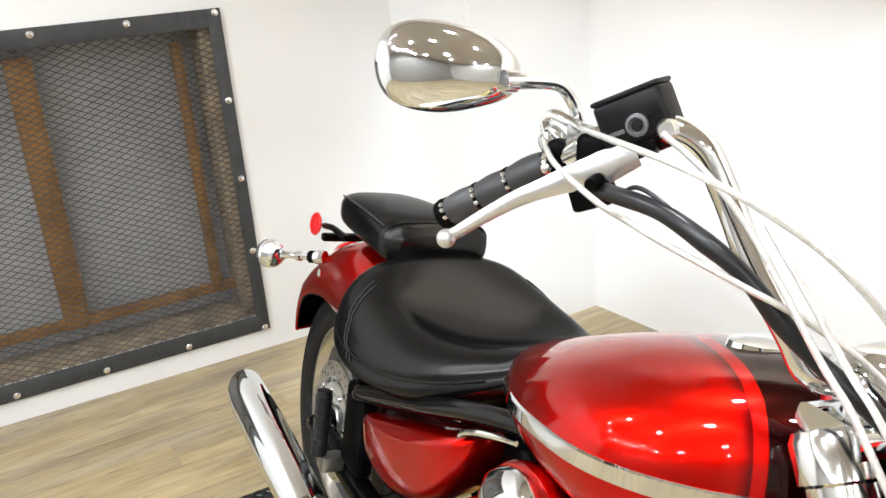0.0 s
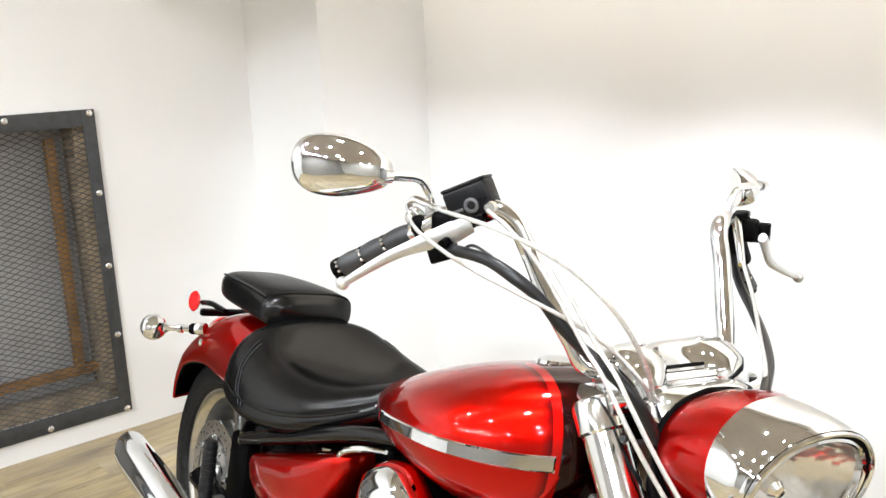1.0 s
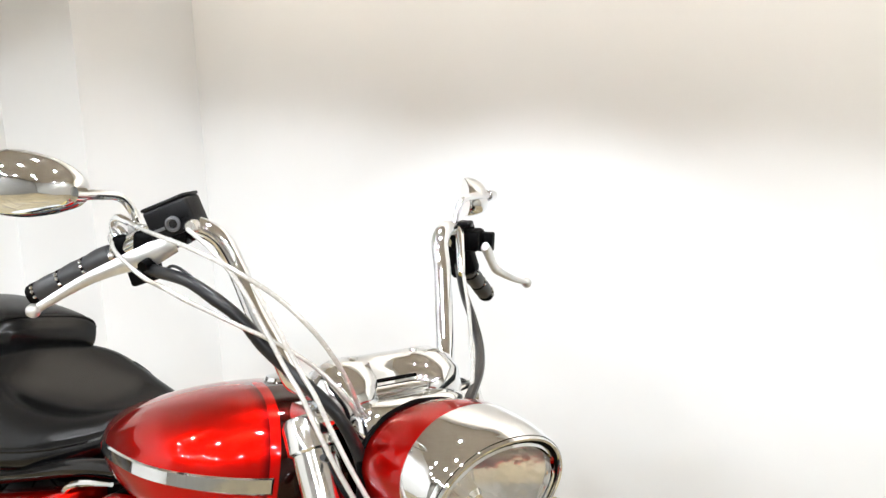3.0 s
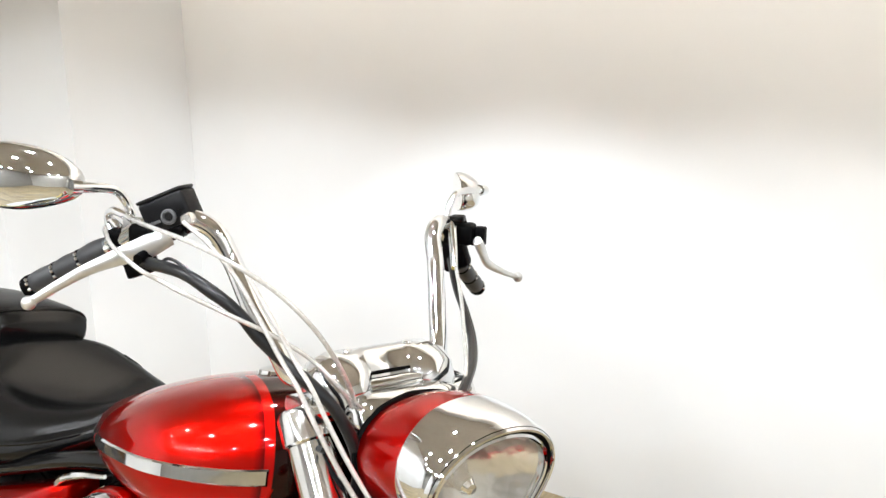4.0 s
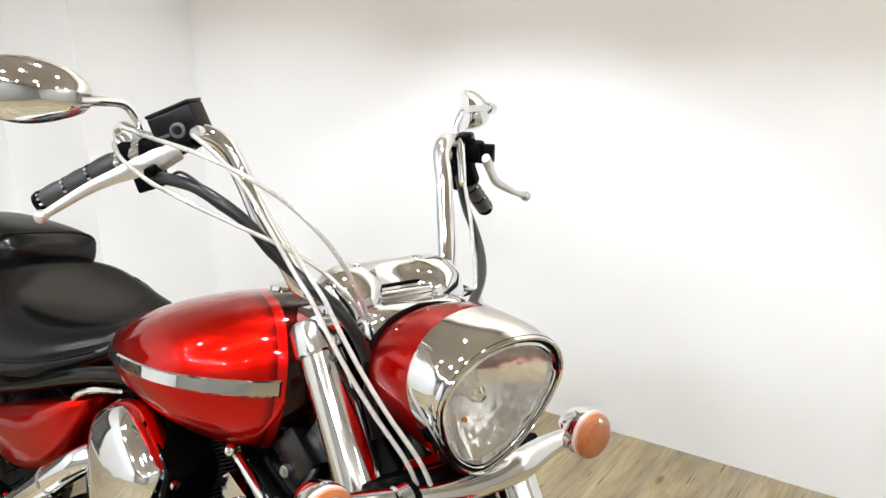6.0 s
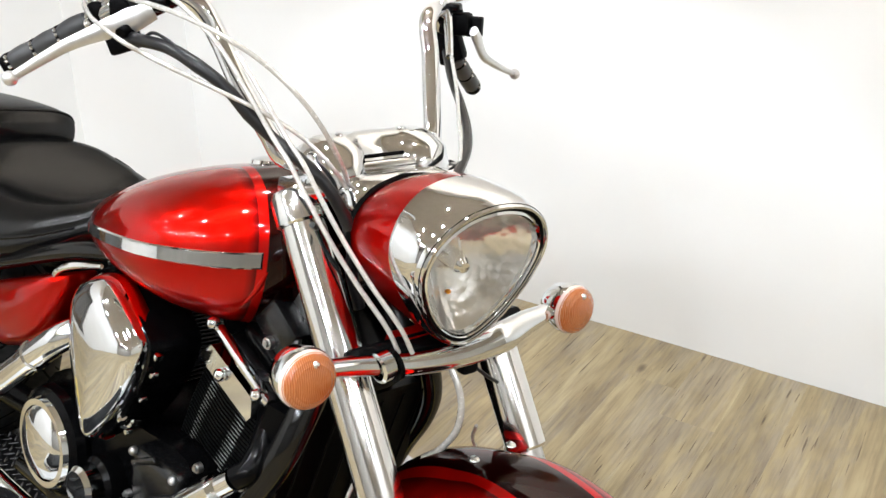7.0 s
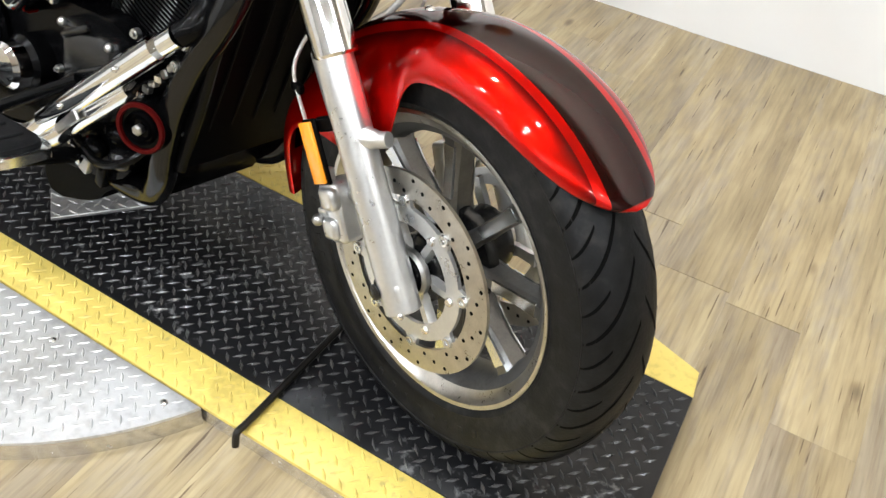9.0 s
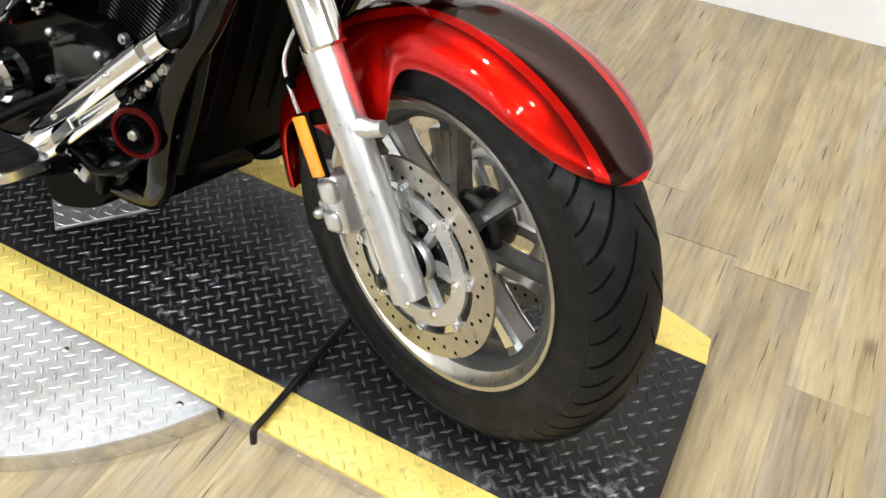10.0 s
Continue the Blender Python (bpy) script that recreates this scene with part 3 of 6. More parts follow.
def clipped(side):
    """The part of the round plate that shows beside the platform."""
    ylim = -0.187 if side < 0 else 0.411
    t = math.asin((ylim - DC[1]) / DR)
    a0, a1 = (math.pi - t, 2 * math.pi + t) if side < 0 else (t, math.pi - t)
    return [(DC[0] + DR * math.cos(a0 + (a1 - a0) * k / 60), DC[1] + DR * math.sin(a0 + (a1 - a0) * k / 60)) for k in range(61)]


for side in (-1, 1):
    part("plate", slab(clipped(side), 0.006, lambda u, v, w: (u, v, w + 0.040), 0.002), M_SPLATE, disc)
    part("rim_band", slab([(DC[0] + (x - DC[0]) * 0.998, DC[1] + (y - DC[1]) * 0.998) for x, y in clipped(side)], 0.0395, lambda u, v, w: (u, v, w)), M_EDGE, disc, smooth=False)
tread_part("tread_pattern", treads(lambda x, y: (x - DC[0]) ** 2 + (y - DC[1]) ** 2 < (DR - 0.012) ** 2 and (y < -0.197 or y > 0.42), -1.5, -0.2, -0.52, 0.74, 0.0455), M_SPLATE, disc)
for x, y in ((-0.588, -0.226), (-0.345, -0.214), (-1.05, -0.3), (-0.72, -0.44)):
    part("screw", ball((x, y, 0.047), 0.007, 12, 6, (1, 1, 0.4)), M_SCREW, disc)

clamp_rod = thing("clamp_handle", "black worn steel rod lying across the lift platform", "lift handle")
part("rod", tube([(-0.205, -0.185, 0.058), (-0.205, 0.09, 0.062)], 0.0062, 10, 4), M_ROD, clamp_rod)
part("rod_tip", tube([(-0.205, -0.18, 0.0585), (-0.206, -0.197, 0.056), (-0.206, -0.203, 0.03)], 0.0062, 10, 5), M_ROD, clamp_rod)

# ---- the motorcycle: x forward from the front axle, y to its left, z up from the platform ----
bike = thing("motorcycle", "red cruiser motorcycle with chrome trim leaning on its side stand", "motorcycle", LEAN_M)
AZ = 0.328  # axle height


def mirrored(fn):
    for s in (-1, 1):
        fn(s)


TYRE = [(0.0, 0.40), (0.06, 0.452), (0.12, 0.47), (0.15, 0.462), (0.30, 0.498), (0.50, 0.50), (0.60, 0.492), (0.615, 0.500), (0.66, 0.494), (0.76, 0.455), (0.86, 0.375), (0.93, 0.29), (0.98, 0.17), (1.0, 0.0)]


def tyre_profile(R, w, rb):
    half = [(rb + a * (R - rb), b * w) for a, b in TYRE]
    return [(r, -h) for r, h in half] + [(r, h) for r, h in half[-2::-1]]


def tread_grooves(R, w, rb, c, count):
    """Curved grooves from the shoulder to the crown of a tyre: flat strips, their shade as dark colour."""
    crown = [Vector((rb + a * (R - rb), b * w)) for a, b in TYRE[:6:-1]]
    run = [0.0]
    for a, b in zip(crown, crown[1:]):
        run.append(run[-1] + (b - a).length)
    vs, fs = [], []
    for k in range(count):
        for s in (-1, 1):
            for first_u, lag, half in ((0.06, 0.0, 0.0027), (0.55, 0.52, 0.0022)):
                base = 2 * math.pi * (k + lag + (0.35 if s > 0 else 0)) / count
                first = len(vs)
                for i in range(14):
                    v = i / 13
                    u = first_u + (1 - first_u) * v
                    r = float(np.interp(u * run[-1], run, [q.x for q in crown])) + 0.0006
                    h = s * float(np.interp(u * run[-1], run, [q.y for q in crown]))
                    a = base + 0.30 * (1 - u) ** 1.7 + 0.05 * (1 - u)
                    slant = (0.51 * (1 - u) ** 0.7 + 0.05) * R / run[-1]
                    wid = half * (0.3 + 0.7 * math.sin(math.pi * min(1, 0.15 + 0.7 * v))) * math.sqrt(1 + slant ** 2)
                    for e in (-1, 1):
                        aa = a + e * wid / R
                        vs.append((c[0] + r * math.cos(aa), c[1] + h, c[2] + r * math.sin(aa)))
                for i in range(13):
                    q = first + 2 * i
                    fs.append((q, q + 1, q + 3, q + 2))
    return vs, fs


def wheel(name, c, R, w, rb, flange, spokes, turn, m, disc_sides, disc_r):
    c = Vector(c)
    wh = part(name, lathe([(0.028, -0.075), (0.05, -0.07), (0.052, -0.03), (0.046, 0), (0.052, 0.03), (0.05, 0.07), (0.028, 0.075)], c, (0, 1, 0), 32, True), M_GREY, bike, "cast alloy wheel with black tyre", m)
    part("tyre", lathe(tyre_profile(R, w, rb), c, (0, 1, 0), 96), M_RUBBER, wh, "worn black tyre with curved tread grooves")
    for sg in (-1, 1):
        for k in range(26):
            if k % 13 > 8:
                continue
            a = 2 * math.pi * k / 26 * 0.5 + (math.pi if k > 12 else 0) - 1.9
            rr, hh = rb + 0.36 * (R - rb), sg * 0.500 * w
            q = c + Vector((rr * math.cos(a), hh, rr * math.sin(a)))
            turn_m = Matrix.Translation(q) @ Matrix.Rotation(-a + math.pi / 2, 4, "Y")
            part("raised_mark", rbox((0, 0, 0), (0.009 if k % 3 else 0.004, 0.0012, 0.013), 0.0004, 1, Matrix.Rotation(0.2 * (k % 3 - 1), 3, "Y").to_4x4()), M_RUBBER, wh, m=turn_m)
    g = tread_grooves(R, w, rb, c, 25)
    data = bpy.data.meshes.new("tread_groove")
    data.from_pydata(g[0], [], g[1])
    data.materials.append(M_GROOVE)
    ob = new("tread_groove", data)
    ob.parent = wh
    fl = flange
    rim = [(fl, -0.40 * w), (fl - 0.003, -0.40 * w - 0.004), (fl - 0.009, -0.40 * w - 0.003), (fl - 0.014, -0.36 * w), (fl - 0.026, -0.30 * w), (fl - 0.040, -0.20 * w), (fl - 0.046, 0)]
    lip = rim[:5]
    for sg in (1, -1):
        part("rim", lathe([(r, h * sg) for r, h in lip] + [(lip[-1][0] + 0.008, lip[-1][1] * sg), (fl, -0.34 * w * sg), (fl, -0.40 * w * sg)], c, (0, 1, 0), 96), M_STEEL, wh, "polished rim lip")
    part("hub_plate", lathe([(0.046, -0.012), (0.078, -0.010), (0.080, 0.0), (0.078, 0.010), (0.046, 0.012)], c, (0, 1, 0), 40), M_GREY, wh)
    barrel = rim[4:] + [(r, -h) for r, h in rim[-2:3:-1]]
    part("rim_barrel", lathe(barrel + [(r + 0.006, h) for r, h in barrel[::-1]] + [barrel[0]], c, (0, 1, 0), 96), M_BARREL, wh)
    for k in range(spokes):
        a = turn + 2 * math.pi * k / spokes
        d = Vector((math.cos(a), 0, math.sin(a)))
        t = Vector((-math.sin(a), 0, math.cos(a)))
        loops = []
        for r, ww, dd in ((0.045, 0.015, 0.026), (0.09, 0.0115, 0.022), (0.14, 0.0115, 0.020), (fl - 0.048, 0.0145, 0.022), (fl - 0.036, 0.021, 0.026)):
            q = c + d * r
            loops.append([q + t * (ww * x) + Vector((0, dd * y, 0)) for x, y in ((-1, -0.6), (-0.6, -1), (0.6, -1), (1, -0.6), (1, 0.6), (0.6, 1), (-0.6, 1), (-1, 0.6))])
        part("spoke", loft(loops), M_CAST, wh, auto=25)
        for sg in (-1, 1):
            face = [[c + d * r + t * (ww * x) + Vector((0, sg * (dd + y), 0)) for x, y in ((-0.62, -0.002), (-0.55, 0.0015), (0.55, 0.0015), (0.62, -0.002))] for r, ww, dd in ((0.095, 0.0148, 0.0215), (0.14, 0.0142, 0.020), (fl - 0.052, 0.0180, 0.0218))]
            part("spoke_face", loft(face), M_POLISH, wh, "machined spoke face", auto=25)
    for s in disc_sides:
        y = s * 0.086
        o = c + Vector((0, y, 0))
        band = 0.037
        dk = part("brake_disc", lathe([(disc_r, -0.0025), (disc_r, 0.0025), (disc_r - band, 0.0025), (disc_r - band, -0.0025), (disc_r, -0.0025)], o, (0, 1, 0), 72), M_STEEL, bike, "drilled steel brake disc", m, auto=30)
        # holes are solid plugs, the shade inside them given as black colour
        hole = None
        for k in range(30):
            for j, rr in enumerate((0.008, 0.018, 0.028)):
                a = 2 * math.pi * (k + j * 0.33) / 30
                if (k + j) % 2:
                    continue
                q = o + Vector(((disc_r - rr) * math.cos(a), 0, (disc_r - rr) * math.sin(a)))
                if hole is None:
                    hole = part("drill_hole", lathe([(0.0, -0.0029), (0.0031, -0.0029), (0.0031, 0.0029), (0, 0.0029)], (0, 0, 0), (0, 1, 0), 8), M_GROOVE, dk, m=Matrix.Translation(q), smooth=False)
                else:
                    other = new("drill_hole", hole.data)
                    other.parent, other.matrix_local = dk, Matrix.Translation(q)
        # floating carrier: a flat ring on six hub arms, riveted to the disc through eight tabs
        r1, r0 = disc_r - band - 0.013, disc_r - band - 0.038
        part("disc_carrier", lathe([(r1, -0.003), (r1, 0.003), (r0, 0.003), (r0, -0.003), (r1, -0.003)], o, (0, 1, 0), 56), M_SATIN, dk, auto=30)
        for k in range(8):
            a = 2 * math.pi * (k + 0.3) / 8
            d, t = Vector((math.cos(a), 0, math.sin(a))), Vector((-math.sin(a), 0, math.cos(a)))
            rv = disc_r - band - 0.005
            part("carrier_tab", loft([[o + d * rr + t * (ww * x) + Vector((0, yy, 0)) for x, yy in ((-1, -0.0028), (1, -0.0028), (1, 0.0028), (-1, 0.0028))] for rr, ww in ((r1 - 0.006, 0.016), (rv - 0.002, 0.0095), (rv + 0.005, 0.0085))]), M_SATIN, dk, smooth=False)
            part("rivet", lathe([(0.0, -0.005), (0.0035, -0.005), (0.004, -0.0075), (0.0075, -0.0075), (0.0085, -0.004), (0.0085, 0.004), (0.0075, 0.0075), (0, 0.0075)], o + d * rv, (0, 1, 0), 16), M_POLISH, dk, auto=30)
        for k in range(6):
            a = 2 * math.pi * (k + 0.1) / 6
            d, t = Vector((math.cos(a), 0, math.sin(a))), Vector((-math.sin(a), 0, math.cos(a)))
            part("hub_arm", loft([[o + d * rr + t * x * ww + Vector((0, s * (yy - 0.006 - 0.012 * (rr < 0.04)), 0)) for x, yy in ((-0.010, -0.008), (-0.0065, 0.005), (0.0065, 0.005), (0.010, -0.008))] for rr, ww in ((0.026, 1.25), (0.045, 0.8), (r0 + 0.002, 0.85), (r0 + 0.012, 1.1))]), M_SATIN, dk, auto=25)
            part("carrier_bolt", lathe([(0.0, -0.008), (0.005, -0.008), (0.0068, -0.0055), (0.0068, 0.0055), (0.005, 0.008), (0, 0.008)], o + d * (r0 + 0.008), (0, 1, 0), 12), M_SCREW, dk)
        part("hub_ring", lathe([(0.030, -0.010), (0.036, -0.008), (0.036, 0.0), (0.031, 0.004)], o + Vector((0, s * 0.002, 0)), (0, s, 0), 28), M_ALU, dk)
        part("bearing_seal", lathe([(0.0, -0.004), (0.018, -0.004), (0.019, 0.004), (0.024, 0.005), (0.028, 0.002), (0.030, -0.016)], o + Vector((0, s * 0.004, 0)), (0, s, 0), 28), M_BLACK, dk)
    return wh


wheel("front_wheel", (0, 0, AZ), 0.322, 0.128, 0.219, 0.2245, 8, radians(98), STEER, (-1, 1), 0.151)
wheel("rear_wheel", (-1.69, 0, 0.325), 0.322, 0.165, 0.219, 0.2245, 8, radians(20), None, (-1,), 0.14)

# fork legs: a line in the plane y = const
BACK = Vector((-0.010, 0, 0))
FB, FD = Vector((0.042, 0, 0.303)), Vector((-0.5403, 0, 0.8415))


def on_leg(z, y):
    q = FB + FD * ((z - FB.z) / FD.z)
    return Vector((q.x, y, q.z))


def fork_leg(s):
    y = s * 0.122
    leg = part("fork_leg", lathe([(0.0, 0), (0.0235, 0.0), (0.0255, 0.002), (0.0258, 0.03), (0.0255, 0.27), (0.0265, 0.30), (0.0265, 0.355), (0.0, 0.355)], on_leg(0.300, y) + BACK, FD, 32), M_SATIN, bike, "polished alloy fork leg with chrome cover", STEER)
    part("fork_cover", lathe([(0.0, 0), (0.0265, 0), (0.0295, 0.004), (0.0295, 0.39), (0.0, 0.39)], on_leg(0.594, y), FD, 32), M_FORK, leg, "chrome fork cover")
    part("fork_cap", lathe([(0.031, 0), (0.0345, 0.003), (0.0345, 0.038), (0.030, 0.046), (0.0, 0.048)], on_leg(0.908, y), FD, 28), M_FORK, leg)
    # axle clamp and pinch bolt at the foot
    part("axle_clamp", rbox(on_leg(0.326, y) + BACK, (0.046, 0.040, 0.040), 0.010, 3, Matrix.Rotation(radians(-32.7), 3, "Y").to_4x4()), M_SATIN, leg)
    part("pinch_bolt", lathe([(0, -0.01), (0.0115, -0.01), (0.0115, 0.0), (0.007, 0.002), (0.0, 0.002)], on_leg(0.322, y) + BACK + Vector((-0.018, s * 0.028, 0.0)), (0, s, 0), 16), M_GREY, leg)
    part("foot_screw", ball(on_leg(0.309, y) + BACK + Vector((0.019, s * 0.018, 0.0)), 0.005, 10, 6), M_SCREW, leg)
    # lug that holds the fender
    part("fender_lug", tube([on_leg(0.507, y), on_leg(0.507, y) + Vector((0.026, -s * 0.010, 0.006)), on_leg(0.507, y) + Vector((0.040, -s * 0.015, 0.012))], [0.019, 0.0112, 0.0105], 16, 5), M_SATIN, leg)


mirrored(fork_leg)
part("triple_clamp", loft([[Vector((x, y, z)) + Vector((-0.365, 0, 0.950)) for x, z in rounded([(-0.034, -0.014), (0.034, -0.012), (0.040, 0.004), (0.028, 0.014), (-0.028, 0.012), (-0.040, 0.0)], 3)] for y in (-0.128, -0.10, 0, 0.10, 0.128)]), M_CHROME, bike, "chrome upper fork clamp", STEER, auto=40)
part("lower_clamp", rbox((-0.225, 0, 0.76), (0.09, 0.27, 0.035), 0.01, 2, Matrix.Rotation(radians(-30), 3, "Y").to_4x4()), M_BLACK, bike, m=STEER)
part("steering_head", tube([(-0.40, 0, 0.93), (-0.29, 0, 0.75)], 0.034, 20, 3), M_BLACK, bike)
part("front_axle", lathe([(0, -0.14), (0.012, -0.14), (0.012, 0.14), (0, 0.14)], (0.0, 0, AZ), (0, 1, 0), 16), M_GREY, bike, m=STEER)


# fenders: an arched section carried round the wheel
def fender(a0, a1, n, centre, section, radius):
    """section(u): list of (y, dr) across; radius(u): crown radius; u runs from 0 to 1."""
    loops = []
    for i in range(n + 1):
        u = i / n
        a = radians(a0 + (a1 - a0) * u)
        cr = radius(u)
        loops.append([(centre[0] + (cr + dr) * math.cos(a), y, centre[1] + (cr + dr) * math.sin(a)) for y, dr in section(u)])
    return loops


def shell(loops, thick, inner_of):
    """Closes a curved sheet with an inner skin."""
    out = []
    for lp in loops:
        inner = [inner_of(Vector(p), thick) for p in lp[::-1]]
        out.append([Vector(p) for p in lp] + inner)
    return loft(out, True)


def arch(half, depth, n=10, power=2.4):
    """Half-round cross section: (y, dr) from one lower edge over the crown to the other."""
    pts = []
    for i in range(2 * n + 1):
        t = -1 + i / n
        y = half * math.sin(t * math.pi / 2)
        pts.append((y, -depth * (1 - (max(0.0, 1 - abs(y / half) ** power)) ** (1 / power)) if abs(t) < 1 else -depth))
    return pts


def front_section(u):
    taper = max(0.0, 1 - (1 - (u + 0.001) / 0.176) ** 2) ** 0.46 if u < 0.175 else 1.0
    half = 0.092 * taper if u < 0.8 else 0.092 - 0.025 * (u - 0.8) / 0.2
    depth = smooth_interp(u, [0, 0.062, 0.207, 0.353, 0.394, 0.456, 0.58, 0.684, 0.809, 1.0], [0.004, 0.026, 0.044, 0.058, 0.075, 0.14, 0.16, 0.15, 0.06, 0.04])
    return arch(half, depth, 10, 2.3)


def inward(p, t):
    c = Vector((0, 0, AZ))
    d = Vector((p.x, 0, p.z)) - Vector((c.x, 0, c.z))
    return Vector((p.x, p.y * (1 - 0.02), p.z)) - d.normalized() * t


fl_loops = fender(42.0, 190.5, 140, (0, AZ), front_section, lambda u: 0.349 - 0.009 * math.sin(math.pi * min(1, u * 1.205)))
front_fender = part("front_fender", shell(fl_loops, 0.003, inward), M_FENDER, bike, "red front fender with dark centre panel", STEER, auto=50)

REAR = (-1.69, 0.325)


def rear_section(u):
    half = 0.118 - 0.02 * max(0, u - 0.75) / 0.25
    depth = smooth_interp(u, [0, 0.3, 0.55, 0.75, 0.9, 1.0], [0.15, 0.155, 0.115, 0.070, 0.045, 0.038])
    return arch(half, depth, 10, 2.5)


def rear_inward(p, t):
    d = Vector((p.x - REAR[0], 0, p.z - REAR[1]))
    return Vector((p.x, p.y * 0.975, p.z)) - d.normalized() * t


rl = fender(55, 161, 48, REAR, rear_section, lambda u: 0.445 - 0.07 * u ** 1.3)
part("rear_fender", shell(rl, 0.003, rear_inward), M_RED, bike, "glossy red rear fender", auto=50)
liner = [[rear_inward(Vector(q), 0.0045) for q in lp] for lp in rl[:-1]]
part("fender_liner", shell(liner, 0.003, rear_inward), M_PLASTIC, bike, "black inner fender liner", auto=50)


# tank: sections along x of half width w, crown, keel and waist height
TX = [-1.02, -0.98, -0.92, -0.85, -0.78, -0.70, -0.62, -0.56, -0.51, -0.475, -0.445, -0.425]
TW = [0.030, 0.082, 0.128, 0.168, 0.198, 0.218, 0.222, 0.205, 0.170, 0.137, 0.102, 0.06]
TT = [0.754, 0.786, 0.815, 0.845, 0.873, 0.899, 0.918, 0.929, 0.933, 0.928, 0.914, 0.890]
TB = [0.735, 0.722, 0.713, 0.705, 0.697, 0.688, 0.680, 0.680, 0.690, 0.714, 0.747, 0.79]
TZW = [0.747, 0.750, 0.757, 0.768, 0.780, 0.792, 0.800, 0.805, 0.808, 0.812, 0.82, 0.84]


def tank_at(x):
    return [smooth_interp(x, TX, a) for a in (TW, TT, TB, TZW)]


def tank_loop(x, n=14, grow=0.0):
    w, t, b, zw = tank_at(x)
    w, t, b = w + grow, t + grow, b - grow
    pts = []
    for i in range(4 * n):
        a = 2 * math.pi * i / (4 * n)
        cy, cz = math.cos(a), math.sin(a)
        e = 2 / 2.12 if cz > 0 else 2 / 2.4
        y = w * math.copysign(abs(cy) ** e, cy)
        z = zw + (t - zw) * abs(cz) ** e if cz >= 0 else zw - (zw - b) * abs(cz) ** e
        pts.append((x, y, z))
    return pts


xs = [TX[0] + (TX[-1] - TX[0]) * (0.5 - 0.5 * math.cos(math.pi * i / 44)) for i in range(45)]
tank = part("fuel_tank", loft([tank_loop(x) for x in xs]), M_TANK, bike, "teardrop fuel tank in red with dark front panel", auto=60)


def tank_strip(s):
    """Chrome trim that follows the waist of the tank: a pointed wedge, then the strip."""
    for x0, x1, h0, h1 in ((-0.925, -0.828, 0.0008, 0.0078), (-0.822, -0.462, 0.0088, 0.0122)):
        loops = []
        for i in range(25):
            x = x0 + (x1 - x0) * i / 24
            w, t, b, zw = tank_at(x)
            h = h0 + (h1 - h0) * i / 24
            y = s * (w + 0.0006)
            o = s * 0.003
            loops.append([(x, y, zw - h), (x, y + o, zw - h + 0.002 * h / 0.01), (x, y + o, zw + h - 0.002 * h / 0.01), (x, y, zw + h), (x, y - 3 * o, zw + h), (x, y - 3 * o, zw - h)])
        part("tank_strip", loft(loops), M_CHROME, tank, "chrome trim strip")


mirrored(tank_strip)
part("tank_lip", tube([(-0.452, -0.085, 0.885), (-0.455, -0.098, 0.845), (-0.459, -0.110, 0.813), (-0.471, -0.120, 0.774), (-0.502, -0.128, 0.736), (-0.55, -0.14, 0.71)], [0.003, 0.005, 0.0055, 0.006, 0.005, 0.003], 10, 5), M_RED, tank, "red front lip of the tank")
part("tank_lip", tube([(-0.452, 0.085, 0.885), (-0.455, 0.098, 0.845), (-0.459, 0.110, 0.813), (-0.471, 0.120, 0.774), (-0.502, 0.128, 0.736), (-0.55, 0.14, 0.71)], [0.003, 0.005, 0.0055, 0.006, 0.005, 0.003], 10, 5), M_RED, tank, "red front lip of the tank")
part("filler_cap", lathe([(0.0, 0.018), (0.022, 0.017), (0.038, 0.012), (0.042, 0.0)], (-0.602, 0, 0.914), (-0.12, 0, 1), 32), M_CHROME, tank)

# seats
SX = [-1.475, -1.455, -1.41, -1.34, -1.25, -1.15, -1.06, -0.99, -0.945, -0.925]
SW = [0.11, 0.168, 0.210, 0.230, 0.233, 0.215, 0.178, 0.132, 0.095, 0.055]
ST = [0.735, 0.782, 0.805, 0.79, 0.762, 0.750, 0.760, 0.780, 0.792, 0.775]
SB = [0.660, 0.628, 0.612, 0.604, 0.606, 0.618, 0.645, 0.682, 0.712, 0.735]
SZ = [0.695, 0.685, 0.672, 0.655, 0.652, 0.660, 0.685, 0.715, 0.740, 0.748]


def seat_loop(x, n=24):
    w, t, b, zw = [smooth_interp(x, SX, a) for a in (SW, ST, SB, SZ)]
    seam = zw + 0.010
    dish = 0.036 * math.exp(-((x + 1.19) / 0.125) ** 2)
    pts = []
    for i in range(4 * n):
        a = 2 * math.pi * i / (4 * n)
        cy, cz = math.cos(a), math.sin(a)
        if cz >= 0:
            y, z = w * math.copysign(abs(cy) ** 0.80, cy), zw + (t - zw) * abs(cz) ** 0.86
            r = abs(y) / max(w, 0.01)
            z -= dish * max(0.0, 1 - (r / 0.62) ** 2) - 0.35 * dish * math.exp(-((r - 0.78) / 0.14) ** 2)
        else:
            y, z = w * math.copysign(abs(cy) ** 0.62, cy), zw - (zw - b) * abs(cz) ** 0.6
        notch = 1 - 0.022 * math.exp(-((z - seam) / 0.0045) ** 2) + 0.012 * math.exp(-((z - seam + 0.016) / 0.010) ** 2)
        pts.append((x, y * notch, z))
    return pts


xs = [SX[0] + (SX[-1] - SX[0]) * (0.5 - 0.5 * math.cos(math.pi * i / 56)) for i in range(57)]
seat = part("rider_seat", loft([seat_loop(x) for x in xs]), M_LEATHER, bike, "glossy black leather saddle with stitched seams", auto=60)


